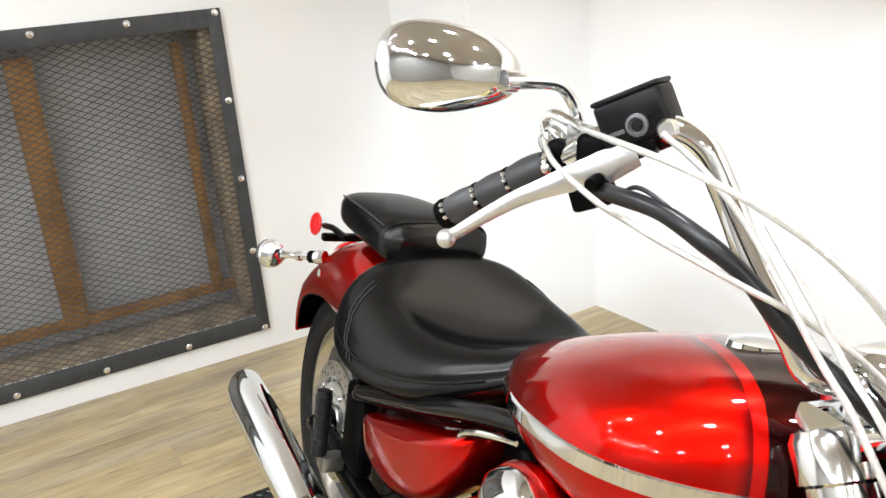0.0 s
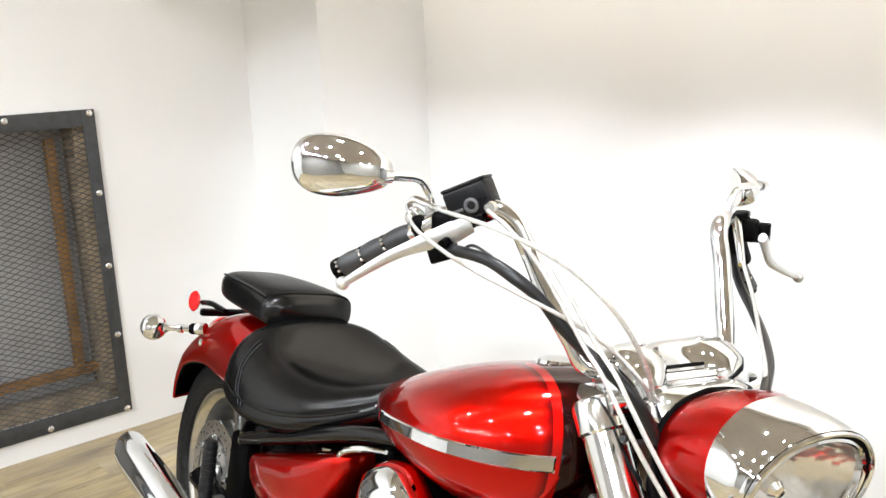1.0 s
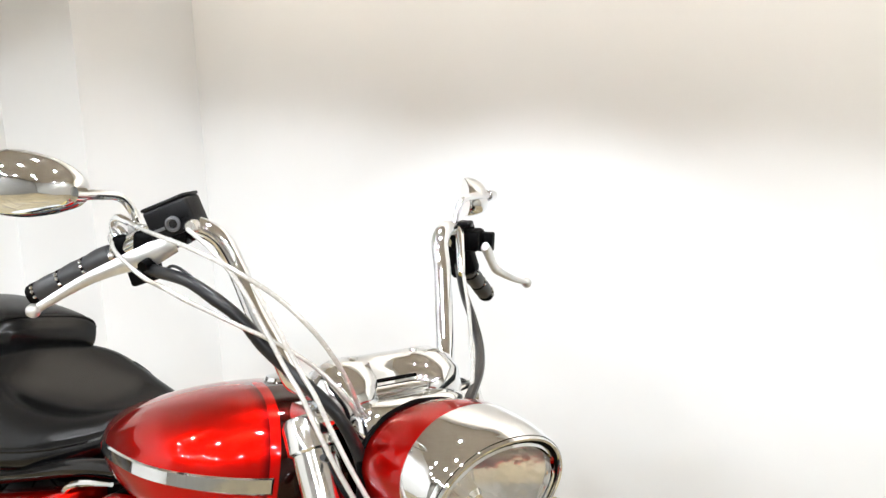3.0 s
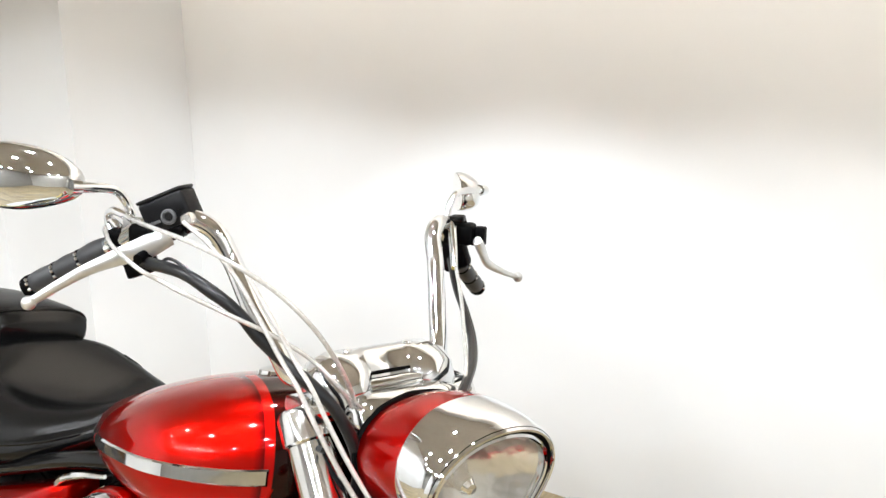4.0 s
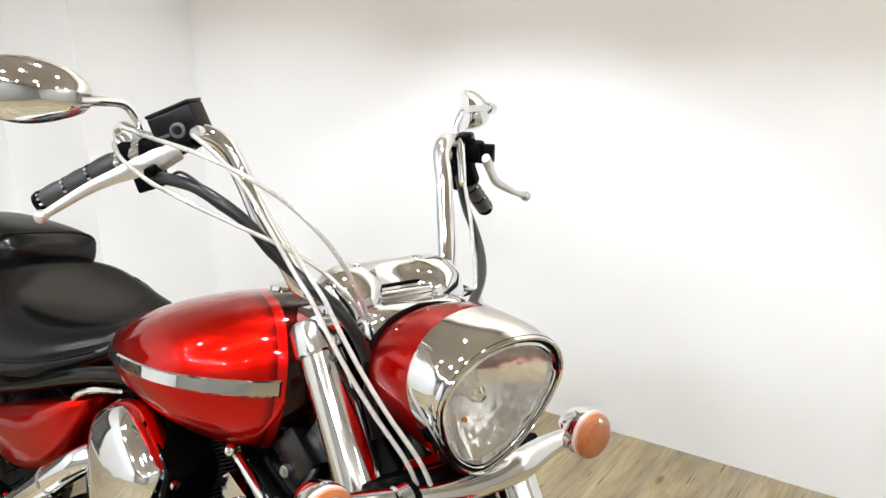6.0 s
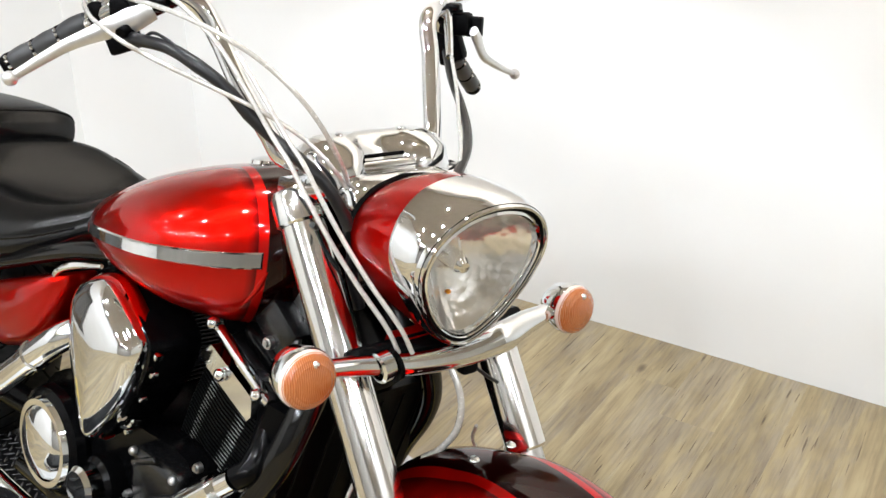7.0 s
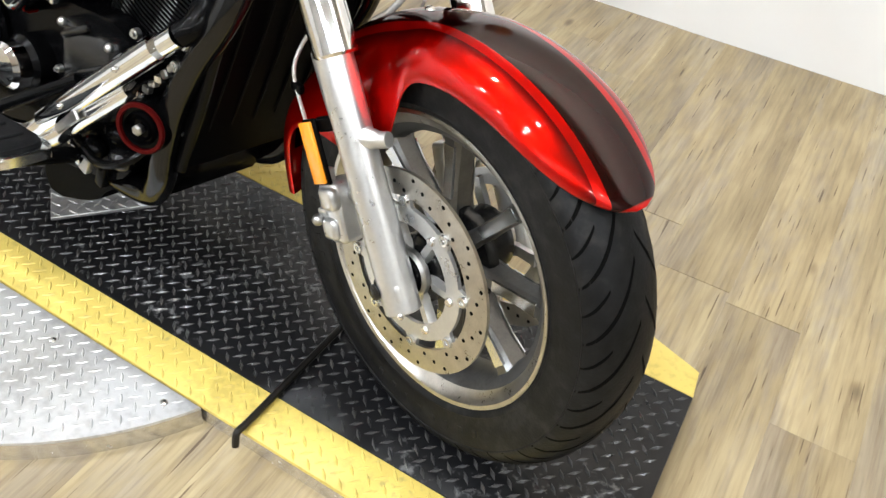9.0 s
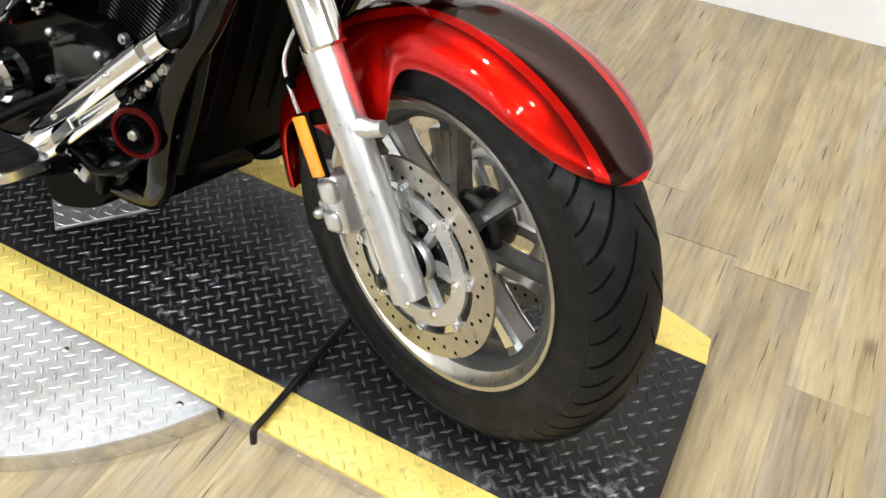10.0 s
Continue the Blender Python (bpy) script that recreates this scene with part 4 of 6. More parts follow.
def seat_seam(s):
    for x0 in (-1.272, -1.258):
        line = []
        for i in range(15):
            v = i / 14
            lp = seat_loop(x0 - 0.085 * v ** 0.6)
            q = lp[int(round(13 * v))] if s > 0 else lp[48 - int(round(13 * v))]
            line.append((q[0], q[1] * 1.002, q[2] + 0.0008))
        part("seam", tube(line, 0.0016, 6, 2), M_SEAM, seat)
    # welt between the top panel and the side band
    welt = []
    for i in range(23):
        lp = seat_loop(-1.452 + 0.47 * i / 22)
        q = lp[1] if s > 0 else lp[47]
        welt.append((q[0], q[1] * 1.006, q[2]))
    part("welt", tube(welt, 0.0024, 6, 2), M_LEATHER, seat)


mirrored(seat_seam)

QX = [-1.825, -1.81, -1.77, -1.69, -1.58, -1.49, -1.445, -1.432]
QW = [0.04, 0.072, 0.092, 0.105, 0.115, 0.120, 0.112, 0.085]
QT = [0.824, 0.842, 0.853, 0.860, 0.863, 0.861, 0.852, 0.836]
QB = [0.790, 0.776, 0.770, 0.769, 0.770, 0.770, 0.769, 0.782]


def pad_loop(x, n=10):
    w, t, b = [smooth_interp(x, QX, a) for a in (QW, QT, QB)]
    zc, h = (t + b) / 2, (t - b) / 2
    pts = []
    for i in range(4 * n):
        a = 2 * math.pi * i / (4 * n)
        cy, cz = math.cos(a), math.sin(a)
        pts.append((x, w * math.copysign(abs(cy) ** 0.6, cy), zc + h * math.copysign(abs(cz) ** 0.62, cz)))
    return pts


xs = [QX[0] + (QX[-1] - QX[0]) * (0.5 - 0.5 * math.cos(math.pi * i / 30)) for i in range(31)]
pad = part("pillion_seat", loft([pad_loop(x) for x in xs]), M_LEATHER, bike, "black leather passenger pad", auto=60)
side_line = []
for i in range(14):
    x = -1.800 + 0.340 * i / 13
    w, t, b = [smooth_interp(x, QX, a) for a in (QW, QT, QB)]
    side_line.append((x, -w * 0.955, t - 0.010))
part("seam", tube(side_line, 0.002, 6, 2), M_SEAM, pad)
lp = pad_loop(-1.455)
part("seam", tube([(-1.4605, y * 1.005, z + (0.0016 if z > 0.81 else -0.001)) for x, y, z in lp[1:20:2]], 0.0034, 8, 3), M_LEATHER, pad, "raised leather piping")

# headlamp: an outline wide above and narrow below, in the plane of its face
LAMP = [(0.0, 0.101), (0.047, 0.092), (0.081, 0.064), (0.092, 0.026), (0.076, -0.022), (0.044, -0.066), (0.0, -0.090), (-0.044, -0.066), (-0.076, -0.022), (-0.092, 0.026), (-0.081, 0.064), (-0.047, 0.092)]
LAMP = rounded(LAMP, 5)
LAMP_M = STEER @ Matrix.Translation((-0.140, 0, 0.880)) @ Matrix.Rotation(radians(14), 4, "Y")


def lamp_loop(x, k, lean=0.0, drop=0.0):
    """A ring of the lamp; the rings behind the bezel lean back and their tops fall away."""
    return [(x - lean * z * k, y * k, z * k - drop * (0.25 + 0.75 * (z + 0.09) / 0.19)) for y, z in LAMP]


lamp = part("headlamp", loft([lamp_loop(x, k, sh, dr) for x, k, sh, dr in ((-0.012, 1.03, 0, 0), (0.004, 1.05, 0, 0), (0.001, 1.08, 0.02, 0), (-0.012, 1.105, 0.11, 0.002), (-0.024, 1.118, 0.22, 0.006), (-0.036, 1.12, 0.34, 0.011), (-0.036, 1.07, 0.34, 0.011))], False), M_CHROME, bike, "teardrop headlamp in a chrome and red nacelle", LAMP_M, auto=50)
part("nacelle", loft([lamp_loop(x, k, sh, dr) for x, k, sh, dr in ((-0.032, 1.115, 0.33, 0.0095), (-0.062, 1.12, 0.38, 0.022), (-0.098, 1.11, 0.38, 0.041), (-0.120, 1.08, 0.37, 0.053), (-0.126, 1.05, 0.36, 0.057), (-0.122, 1.0, 0.36, 0.055), (-0.110, 0.96, 0.36, 0.05), (-0.112, 0.5, 0.36, 0.05))], "end"), M_RED, lamp, "red painted lamp housing", auto=50)
bowl = [[(-0.006 - 0.062 * (1 - k * k), y * k, z * k) for y, z in LAMP] for k in (0.975 - 0.86 * i / 15 for i in range(16))]
part("reflector", loft(bowl, "end"), M_FACET, lamp, "faceted silver reflector")
part("bulb_tube", tube([(-0.07, 0.0, -0.005), (-0.045, 0.0, -0.005)], 0.009, 12, 2), M_GLASS, lamp)
part("side_bulb", ball((-0.045, 0.006, -0.050), 0.0032, 12, 8), M_AMBER, lamp, "small amber bulb")
part("bezel", loft([lamp_loop(x, k) for x, k in ((0.0, 0.99), (0.008, 0.995), (0.0125, 1.02), (0.012, 1.045), (0.006, 1.075), (-0.006, 1.08))], False), M_CHROME, lamp)
part("gasket", loft([lamp_loop(x, k) for x, k in ((0.0, 0.965), (0.0085, 0.967), (0.0085, 0.993), (0.0, 0.995))], False), M_PLASTIC, lamp)
# a black ring gives the bezel groove its shade
part("bezel_groove", loft([lamp_loop(x, k) for x, k in ((0.0045, 1.072), (0.0085, 1.066), (0.0085, 1.050), (0.004, 1.046))], False), M_PLASTIC, lamp)
part("inner_ring", loft([lamp_loop(x, k) for x, k in ((-0.006, 0.90), (0.007, 0.91), (0.010, 0.935), (0.008, 0.965), (-0.002, 0.965))], False), M_CHROME, lamp)
part("lens", loft([lamp_loop(x, k) for x, k in ((0.006, 0.91), (0.012, 0.8), (0.017, 0.5), (0.019, 0.2))]), M_GLASS, lamp, "clear headlamp lens")
part("bulb_shield", lathe([(0.0, 0.030), (0.007, 0.029), (0.0115, 0.024), (0.0125, 0.0), (0.010, -0.012)], (-0.052, 0, 0.0), (1, 0, 0), 18), M_SILVER, lamp)
for a in (0.5, 2.6, 4.7):
    part("shield_leg", tube([(-0.060, 0.024 * math.cos(a), 0.024 * math.sin(a)), (-0.044, 0.012 * math.cos(a), 0.012 * math.sin(a))], 0.0022, 6, 2), M_SILVER, lamp)
part("nacelle_trim", tube([(-0.1225 - 0.37 * z * 1.085, y * 1.085, z * 1.085 - 0.054 * (0.25 + 0.75 * (z + 0.09) / 0.19)) for y, z in LAMP[-22::4] + LAMP[:23:4]], 0.0046, 8, 4), M_PLASTIC, lamp, "black rubber edge of the lamp housing")

# ---- handlebar and controls (steered) ----
bar = part("handlebar", tube([(-0.385, -0.085, 0.978), (-0.400, -0.122, 0.985), (-0.417, -0.135, 1.015), (-0.452, -0.155, 1.07), (-0.483, -0.170, 1.13), (-0.500, -0.190, 1.172), (-0.525, -0.225, 1.186), (-0.565, -0.262, 1.168), (-0.61, -0.306, 1.131), (-0.660, -0.370, 1.088)], [0.0135] * 9 + [0.0125], 16, 8), M_CHROME, bike, "tall chrome handlebar", STEER)
part("handlebar_side", tube([(-0.385, 0.085, 0.978), (-0.398, 0.118, 0.976), (-0.412, 0.132, 0.992), (-0.445, 0.151, 1.047), (-0.475, 0.168, 1.102), (-0.495, 0.176, 1.140), (-0.508, 0.192, 1.158), (-0.530, 0.222, 1.158), (-0.57, 0.265, 1.128), (-0.61, 0.31, 1.09), (-0.68, 0.425, 1.008)], 0.0140, 16, 8), M_CHROME, bar)


def grip(s, a, b):
    a, b = Vector(a), Vector(b)
    d = (b - a).normalized()
    L = (b - a).length
    prof = [(0.0, 0.0)]
    for i in range(25):
        u = i / 24
        prof.append((0.0142 + 0.0024 * abs(math.sin(u * math.pi * 3)) ** 0.8, u * L))
    prof.append((0.0, L))
    g = part("grip", lathe(prof, a, d, 24), M_GRIP, bike, "dark grey rubber grip with chrome studs", STEER)
    for u in (0.34, 0.66, 0.99):
        part("grip_ring", lathe([(0.0145, -0.0018), (0.0160, -0.0018), (0.0160, 0.0018), (0.0145, 0.0018)], a + d * (L * u), d, 24), M_PLASTIC, g)
        for turn in (-0.5, 0.25, 1.0):
            out = (Vector((1.0, 0.75 * s, 0.2)) + Vector((0, 0, turn))).normalized()
            out = (out - d * out.dot(d)).normalized()
            part("grip_stud", ball(a + d * (L * u) + out * 0.0156, 0.0028, 8, 6), M_CHROME, g)
    part("grip_end", lathe([(0.0155, 0), (0.0165, 0.003), (0.015, 0.010), (0, 0.011)], b, d, 24), M_PLASTIC, g)


grip(-1, (-0.600, -0.298, 1.140), (-0.668, -0.379, 1.081))
grip(1, (-0.612, 0.312, 1.088), (-0.682, 0.430, 1.006))


def lever(pts, deep=1.0):
    """A flat tapered alloy lever with a ball at its end."""
    line = curve_points(pts, 6)
    loops = []
    for i, q in enumerate(line):
        u = i / (len(line) - 1)
        d = (line[min(i + 1, len(line) - 1)] - line[max(i - 1, 0)]).normalized()
        side = d.cross(Vector((0, 0, 1))).normalized()
        up = side.cross(d)
        w, h = 0.0075 - 0.0025 * u, deep * float(np.interp(u, (0, 0.2, 0.4, 0.6, 1), (0.012, 0.0165, 0.0135, 0.0095, 0.0058)))
        loops.append([q + side * (w * math.cos(a)) + up * (h * math.sin(a)) for a in (2 * math.pi * k / 10 for k in range(10))])
    lv = part("control_lever", loft(loops), M_SATIN, bike, "polished alloy hand lever with ball end", STEER)
    part("lever_ball", ball(pts[-1], 0.0095, 16, 10), M_SATIN, lv)


lever([(-0.522, -0.240, 1.162), (-0.535, -0.272, 1.146), (-0.553, -0.305, 1.131), (-0.574, -0.345, 1.110), (-0.590, -0.402, 1.074)])
lever([(-0.507, 0.279, 1.130), (-0.518, 0.299, 1.112), (-0.537, 0.331, 1.083), (-0.552, 0.381, 1.061), (-0.570, 0.435, 1.044)], 0.72)

# brake master cylinder: a black tank with a sight glass, on the bar
RM = Matrix.Translation((-0.534, -0.230, 1.200)) @ Matrix.Rotation(radians(45.5), 4, "Z") @ Matrix.Rotation(radians(-24), 4, "Y")
mc = part("brake_reservoir", rbox((-0.006, 0, -0.004), (0.066, 0.046, 0.044), 0.005, 3), M_TANKPL, bike, "black brake fluid reservoir with sight glass", STEER @ RM)
part("reservoir_lid", rbox((-0.006, 0, 0.0195), (0.0662, 0.0462, 0.005), 0.0022, 2), M_TANKPL, mc)
part("sight_glass", lathe([(0.0105, 0), (0.0105, 0.004), (0.0075, 0.005), (0.007, 0.002), (0, 0.002)], (-0.002, -0.022, -0.011), (0, -1, 0), 20), M_RING, mc)
part("sight_fluid", lathe([(0.0, 0.0035), (0.0055, 0.003), (0.006, 0.0)], (-0.002, -0.022, -0.011), (0, -1, 0), 16), M_GREY, mc)
part("lid_edge", rbox((-0.024, -0.0236, -0.012), (0.018, 0.001, 0.004), 0.0004, 1), M_RING, mc)
part("master_cylinder", tube([(0.024, 0.004, -0.028), (-0.036, 0.004, -0.030)], 0.012, 14, 3), M_BLACK, mc)
part("banjo_bolt", lathe([(0, 0.018), (0.007, 0.018), (0.0095, 0.014), (0.0095, 0.004), (0.008, 0), (0, 0)], (0.025, -0.024, -0.024), (0.1, -1, 0), 16), M_SCREW, mc)
part("switch_housing", rbox((-0.560, -0.256, 1.158), (0.046, 0.036, 0.036), 0.008, 3, Matrix.Rotation(radians(48), 3, "Z").to_4x4()), M_PLASTIC, bar, "black switch housing")
part("switch_box", rbox((-0.542, -0.272, 1.122), (0.040, 0.026, 0.026), 0.004, 2, Matrix.Rotation(radians(45), 3, "Z").to_4x4() @ Matrix.Rotation(radians(-20), 4, "Y")), M_PLASTIC, bar)
part("switch_knob", tube([(-0.530, -0.272, 1.138), (-0.522, -0.284, 1.134)], 0.007, 12, 2), M_PLASTIC, bar)
part("lever_perch", rbox((-0.530, -0.236, 1.170), (0.040, 0.028, 0.020), 0.005, 2, Matrix.Rotation(radians(50), 3, "Z").to_4x4()), M_BLACK, bar)
part("throttle_elbow", tube([(-0.600, -0.286, 1.150), (-0.622, -0.288, 1.166), (-0.636, -0.286, 1.178), (-0.624, -0.282, 1.186), (-0.602, -0.274, 1.182), (-0.575, -0.270, 1.177)], 0.0062, 12, 6), M_CHROME, bar)
part("throttle_elbow", tube([(-0.592, -0.280, 1.162), (-0.612, -0.286, 1.172), (-0.626, -0.288, 1.168), (-0.626, -0.292, 1.160), (-0.606, -0.295, 1.153)], 0.0056, 12, 6), M_CHROME, bar)
part("elbow_clamp", rbox((-0.584, -0.268, 1.174), (0.030, 0.014, 0.016), 0.004, 2, Matrix.Rotation(radians(30), 3, "Z").to_4x4()), M_ALU, bar)
part("throttle_housing", rbox((-0.592, -0.286, 1.150), (0.024, 0.030, 0.034), 0.007, 2, Matrix.Rotation(radians(48), 3, "Z").to_4x4()), M_PLASTIC, bar)
part("housing_screw", ball((-0.584, -0.304, 1.140), 0.006, 10, 6), M_SCREW, bar)
part("clutch_perch", rbox((-0.545, 0.272, 1.138), (0.05, 0.050, 0.036), 0.007, 2, Matrix.Rotation(radians(-50), 3, "Z").to_4x4()), M_PLASTIC, bar, "black clutch perch and switches")
part("switch_housing", rbox((-0.578, 0.285, 1.102), (0.040, 0.048, 0.068), 0.010, 2, Matrix.Rotation(radians(-50), 3, "Z").to_4x4() @ Matrix.Rotation(radians(20), 4, "X")), M_PLASTIC, bar)
part("clutch_switch", rbox((-0.530, 0.300, 1.134), (0.026, 0.026, 0.032), 0.003, 2, Matrix.Rotation(radians(-50), 3, "Z").to_4x4()), M_PLASTIC, bar)
part("clutch_pivot", rbox((-0.528, 0.252, 1.166), (0.030, 0.024, 0.012), 0.004, 2, Matrix.Rotation(radians(-50), 3, "Z").to_4x4()), M_BLACK, bar)


def rear_mirror(s, c, tilt_z, stem, size=0.95):
    """An oval mirror with a chrome shell on a bent stem."""
    m = STEER @ Matrix.Translation(c) @ Matrix.Rotation(radians(tilt_z), 4, "Z") @ Matrix.Rotation(radians(s * 6), 4, "X")
    outline = rounded([(-0.078, 0.006), (-0.064, 0.036), (-0.022, 0.048), (0.035, 0.040), (0.070, 0.018), (0.074, -0.010), (0.052, -0.028), (0.0, -0.044), (-0.045, -0.043), (-0.070, -0.026)], 4)
    outline = [(-s * u * size, v * size) for u, v in outline]
    loops = [[(x, u * k, v * k) for u, v in outline] for x, k in ((-0.012, 0.97), (-0.010, 1.0), (-0.002, 1.0), (0.010, 0.93), (0.020, 0.78), (0.027, 0.52), (0.030, 0.22))]
    sh = part("rear_view_mirror", loft(loops), M_CHROME, bike, "oval rear-view mirror with chrome shell", m, auto=50)
    part("mirror_glass", loft([[(x, u * 0.94, v * 0.94) for u, v in outline] for x in (-0.0135, -0.0125)]), M_SILVER, sh)
    part("mirror_stem", tube(stem, [0.0065, 0.006, 0.006, 0.007, 0.0085], 14, 6), M_CHROME, bar)
    part("mirror_socket", tube([tuple(0.4 * a + 0.6 * b for a, b in zip(stem[-2], stem[-1])), stem[-1]], 0.0105, 14, 3), M_CHROME, bar)


rear_mirror(-1, (-0.632, -0.392, 1.231), -28, [(-0.597, -0.266, 1.180), (-0.602, -0.272, 1.200), (-0.599, -0.288, 1.217), (-0.590, -0.318, 1.222), (-0.582, -0.350, 1.224)])
rear_mirror(1, (-0.650, 0.361, 1.193), 62, [(-0.578, 0.269, 1.159), (-0.580, 0.275, 1.184), (-0.584, 0.292, 1.202), (-0.602, 0.339, 1.205), (-0.619, 0.385, 1.202)], 0.78)
part("mirror_mount", tube([(-0.580, 0.290, 1.148), (-0.545, 0.272, 1.158)], 0.011, 16, 3), M_PLASTIC, bar)

# risers and dashboard cover between the bars
def riser_loop(y, k, reach):
    prof = ((-0.042 * k, -0.02), (-0.047 * k, 0.006), (-0.036 * k, 0.030 * k), (-0.012 * k, 0.042 * k), (0.014 * reach, 0.041 * k), (0.036 * reach, 0.028 * k), (0.046 * reach, 0.004), (0.044 * reach, -0.02))
    return [(-0.375 + x * 1.06, y * 1.05, 0.964 + z * (1.16 if z > 0 else 1)) for x, z in prof]


RIS = [(0.106, 0.30, 0.30), (0.103, 0.60, 0.65), (0.094, 0.88, 0.98), (0.078, 1.02, 1.18), (0.058, 1.05, 1.22), (0.046, 1.04, 1.15), (0.036, 1.03, 0.95), (0.030, 1.03, 0.72), (0.0, 1.04, 0.70)]
risers = part("bar_riser", loft([riser_loop(-y, k, r) for y, k, r in RIS] + [riser_loop(y, k, r) for y, k, r in RIS[-2::-1]]), M_CHROME, bike, "chrome handlebar clamp cover", STEER, auto=50)
# clamp gap and slot are solid black bars in place of shaded openings
part("clamp_gap", rbox((-0.3475, 0, 0.989), (0.010, 0.066, 0.005), 0.002, 1), M_BLACK, risers)
part("clamp_bar", tube([(-0.338, -0.045, 0.974), (-0.338, 0.045, 0.974)], 0.0105, 14, 2), M_CHROME, risers)
part("clamp_bar", tube([(-0.332, -0.045, 0.955), (-0.332, 0.045, 0.955)], 0.0085, 14, 2), M_CHROME, risers)
part("clamp_slot", rbox((-0.330, 0, 0.9645), (0.010, 0.062, 0.004), 0.001, 1), M_BLACK, risers)
for y in (-0.05, 0.05):
    part("dome_bolt", lathe([(0, 0.006), (0.006, 0.005), (0.0075, 0)], (-0.378, y, 1.012), (0, 0, 1), 14), M_CHROME, risers)
for y in (-0.03, 0.035):
    part("clamp_bolt", ball((-0.324, y, 0.963), 0.007, 12, 8), M_CHROME, risers)
part("cable_guide_cover", loft([[(-0.306 + 0.8 * x * k, y, 0.948 + z * k) for x, z in rounded([(-0.05, -0.02), (-0.045, 0.010), (-0.015, 0.026), (0.020, 0.024), (0.042, 0.004), (0.045, -0.02)], 3)] for y, k in ((-0.088, 0.3), (-0.084, 0.6), (-0.074, 0.84), (-0.055, 0.97), (-0.03, 1.0), (0.03, 1.0), (0.055, 0.97), (0.074, 0.84), (0.084, 0.6), (0.088, 0.3))]), M_CHROME, bike, "chrome cover behind the headlamp", STEER, auto=60)

# cables (steered)
part("wiring_hose", tube([(-0.535, -0.272, 1.128), (-0.46, -0.249, 1.124), (-0.414, -0.228, 1.106), (-0.388, -0.206, 1.084), (-0.369, -0.185, 1.053), (-0.35, -0.164, 1.026), (-0.317, -0.143, 1.002), (-0.291, -0.121, 0.973), (-0.278, -0.10, 0.929), (-0.282, -0.088, 0.89), (-0.296, -0.08, 0.852), (-0.29, -0.07, 0.80)], [0.0085, 0.0078, 0.0090, 0.0076, 0.0092, 0.0078, 0.0090, 0.0080, 0.0088, 0.008, 0.0085, 0.008], 14, 8), M_HOSE, bike, "black taped wiring hose", STEER)
part("switch_wire", tube([(-0.515, -0.262, 1.122), (-0.49, -0.255, 1.138), (-0.455, -0.245, 1.13), (-0.42, -0.23, 1.108)], 0.0022, 8, 5), M_HOSE, bike, m=STEER)
part("throttle_cable", tube([(-0.617, -0.296, 1.163), (-0.545, -0.310, 1.151), (-0.464, -0.303, 1.133), (-0.451, -0.28, 1.118), (-0.421, -0.262, 1.106), (-0.377, -0.215, 1.080), (-0.353, -0.172, 1.056), (-0.328, -0.13, 1.024), (-0.304, -0.099, 0.984), (-0.319, -0.07, 0.94), (-0.34, -0.06, 0.90)], 0.0029, 10, 6), M_CABLE, bike, "clear-coated braided cable", STEER)
part("throttle_cable", tube([(-0.585, -0.270, 1.177), (-0.497, -0.268, 1.176), (-0.43, -0.257, 1.171), (-0.388, -0.242, 1.162), (-0.354, -0.225, 1.150), (-0.321, -0.188, 1.121), (-0.299, -0.152, 1.081), (-0.292, -0.122, 1.038), (-0.30, -0.091, 0.987), (-0.33, -0.06, 0.939)], 0.0032, 10, 6), M_CABLE, bike, "clear-coated braided cable", STEER)
BRK = [(-0.476, -0.240, 1.187), (-0.440, -0.222, 1.163), (-0.400, -0.202, 1.124), (-0.360, -0.190, 1.080), (-0.320, -0.178, 1.033), (-0.290, -0.172, 1.007), (-0.263, -0.165, 0.972), (-0.235, -0.150, 0.925), (-0.206, -0.130, 0.876), (-0.177, -0.105, 0.825), (-0.170, -0.09, 0.79)]
part("brake_hose", tube(BRK, 0.0031, 10, 6), M_CABLE, bike, "clear-coated braided brake hose", STEER)
part("brake_hose", tube([(x + 0.012, y + 0.012, z + 0.001) for x, y, z in BRK[2:]], 0.0031, 10, 6), M_CABLE, bike, "clear-coated braided brake hose", STEER)
part("cable_tie", tube([(-0.262, -0.158, 0.938), (-0.272, -0.148, 0.93), (-0.285, -0.135, 0.927)], 0.004, 8, 4), M_HOSE, bike, m=STEER)
part("clutch_cable_ferrule", tube([(-0.533, 0.243, 1.163), (-0.504, 0.224, 1.140), (-0.459, 0.194, 1.098)], [0.0072, 0.0072, 0.0055], 12, 5), M_CHROME, bike, m=STEER)
part("clutch_cable", tube([(-0.458, 0.197, 1.097), (-0.396, 0.16, 1.062), (-0.341, 0.123, 1.026), (-0.289, 0.087, 0.994), (-0.25, 0.05, 0.965)], 0.0030, 10, 6), M_CABLE, bike, "clear-coated clutch cable", STEER)
part("wiring_hose", tube([(-0.562, 0.268, 1.09), (-0.499, 0.233, 1.055), (-0.438, 0.202, 1.032), (-0.387, 0.174, 1.012), (-0.343, 0.143, 0.999), (-0.301, 0.106, 0.988), (-0.25, 0.049, 0.974)], 0.0072, 10, 6), M_HOSE, bike, "black wiring hose", STEER)

# turn signals on a chrome bar
sbar = part("signal_bar", tube([(-0.178, -0.20, 0.793), (-0.178, -0.14, 0.782), (-0.165, -0.07, 0.772), (-0.160, 0, 0.768), (-0.165, 0.07, 0.772), (-0.174, 0.12, 0.777), (-0.178, 0.185, 0.784)], [0.012, 0.0125, 0.0145, 0.0165, 0.022, 0.018, 0.011], 16, 6), M_CHROME, bike, "chrome turn signal bar", STEER)


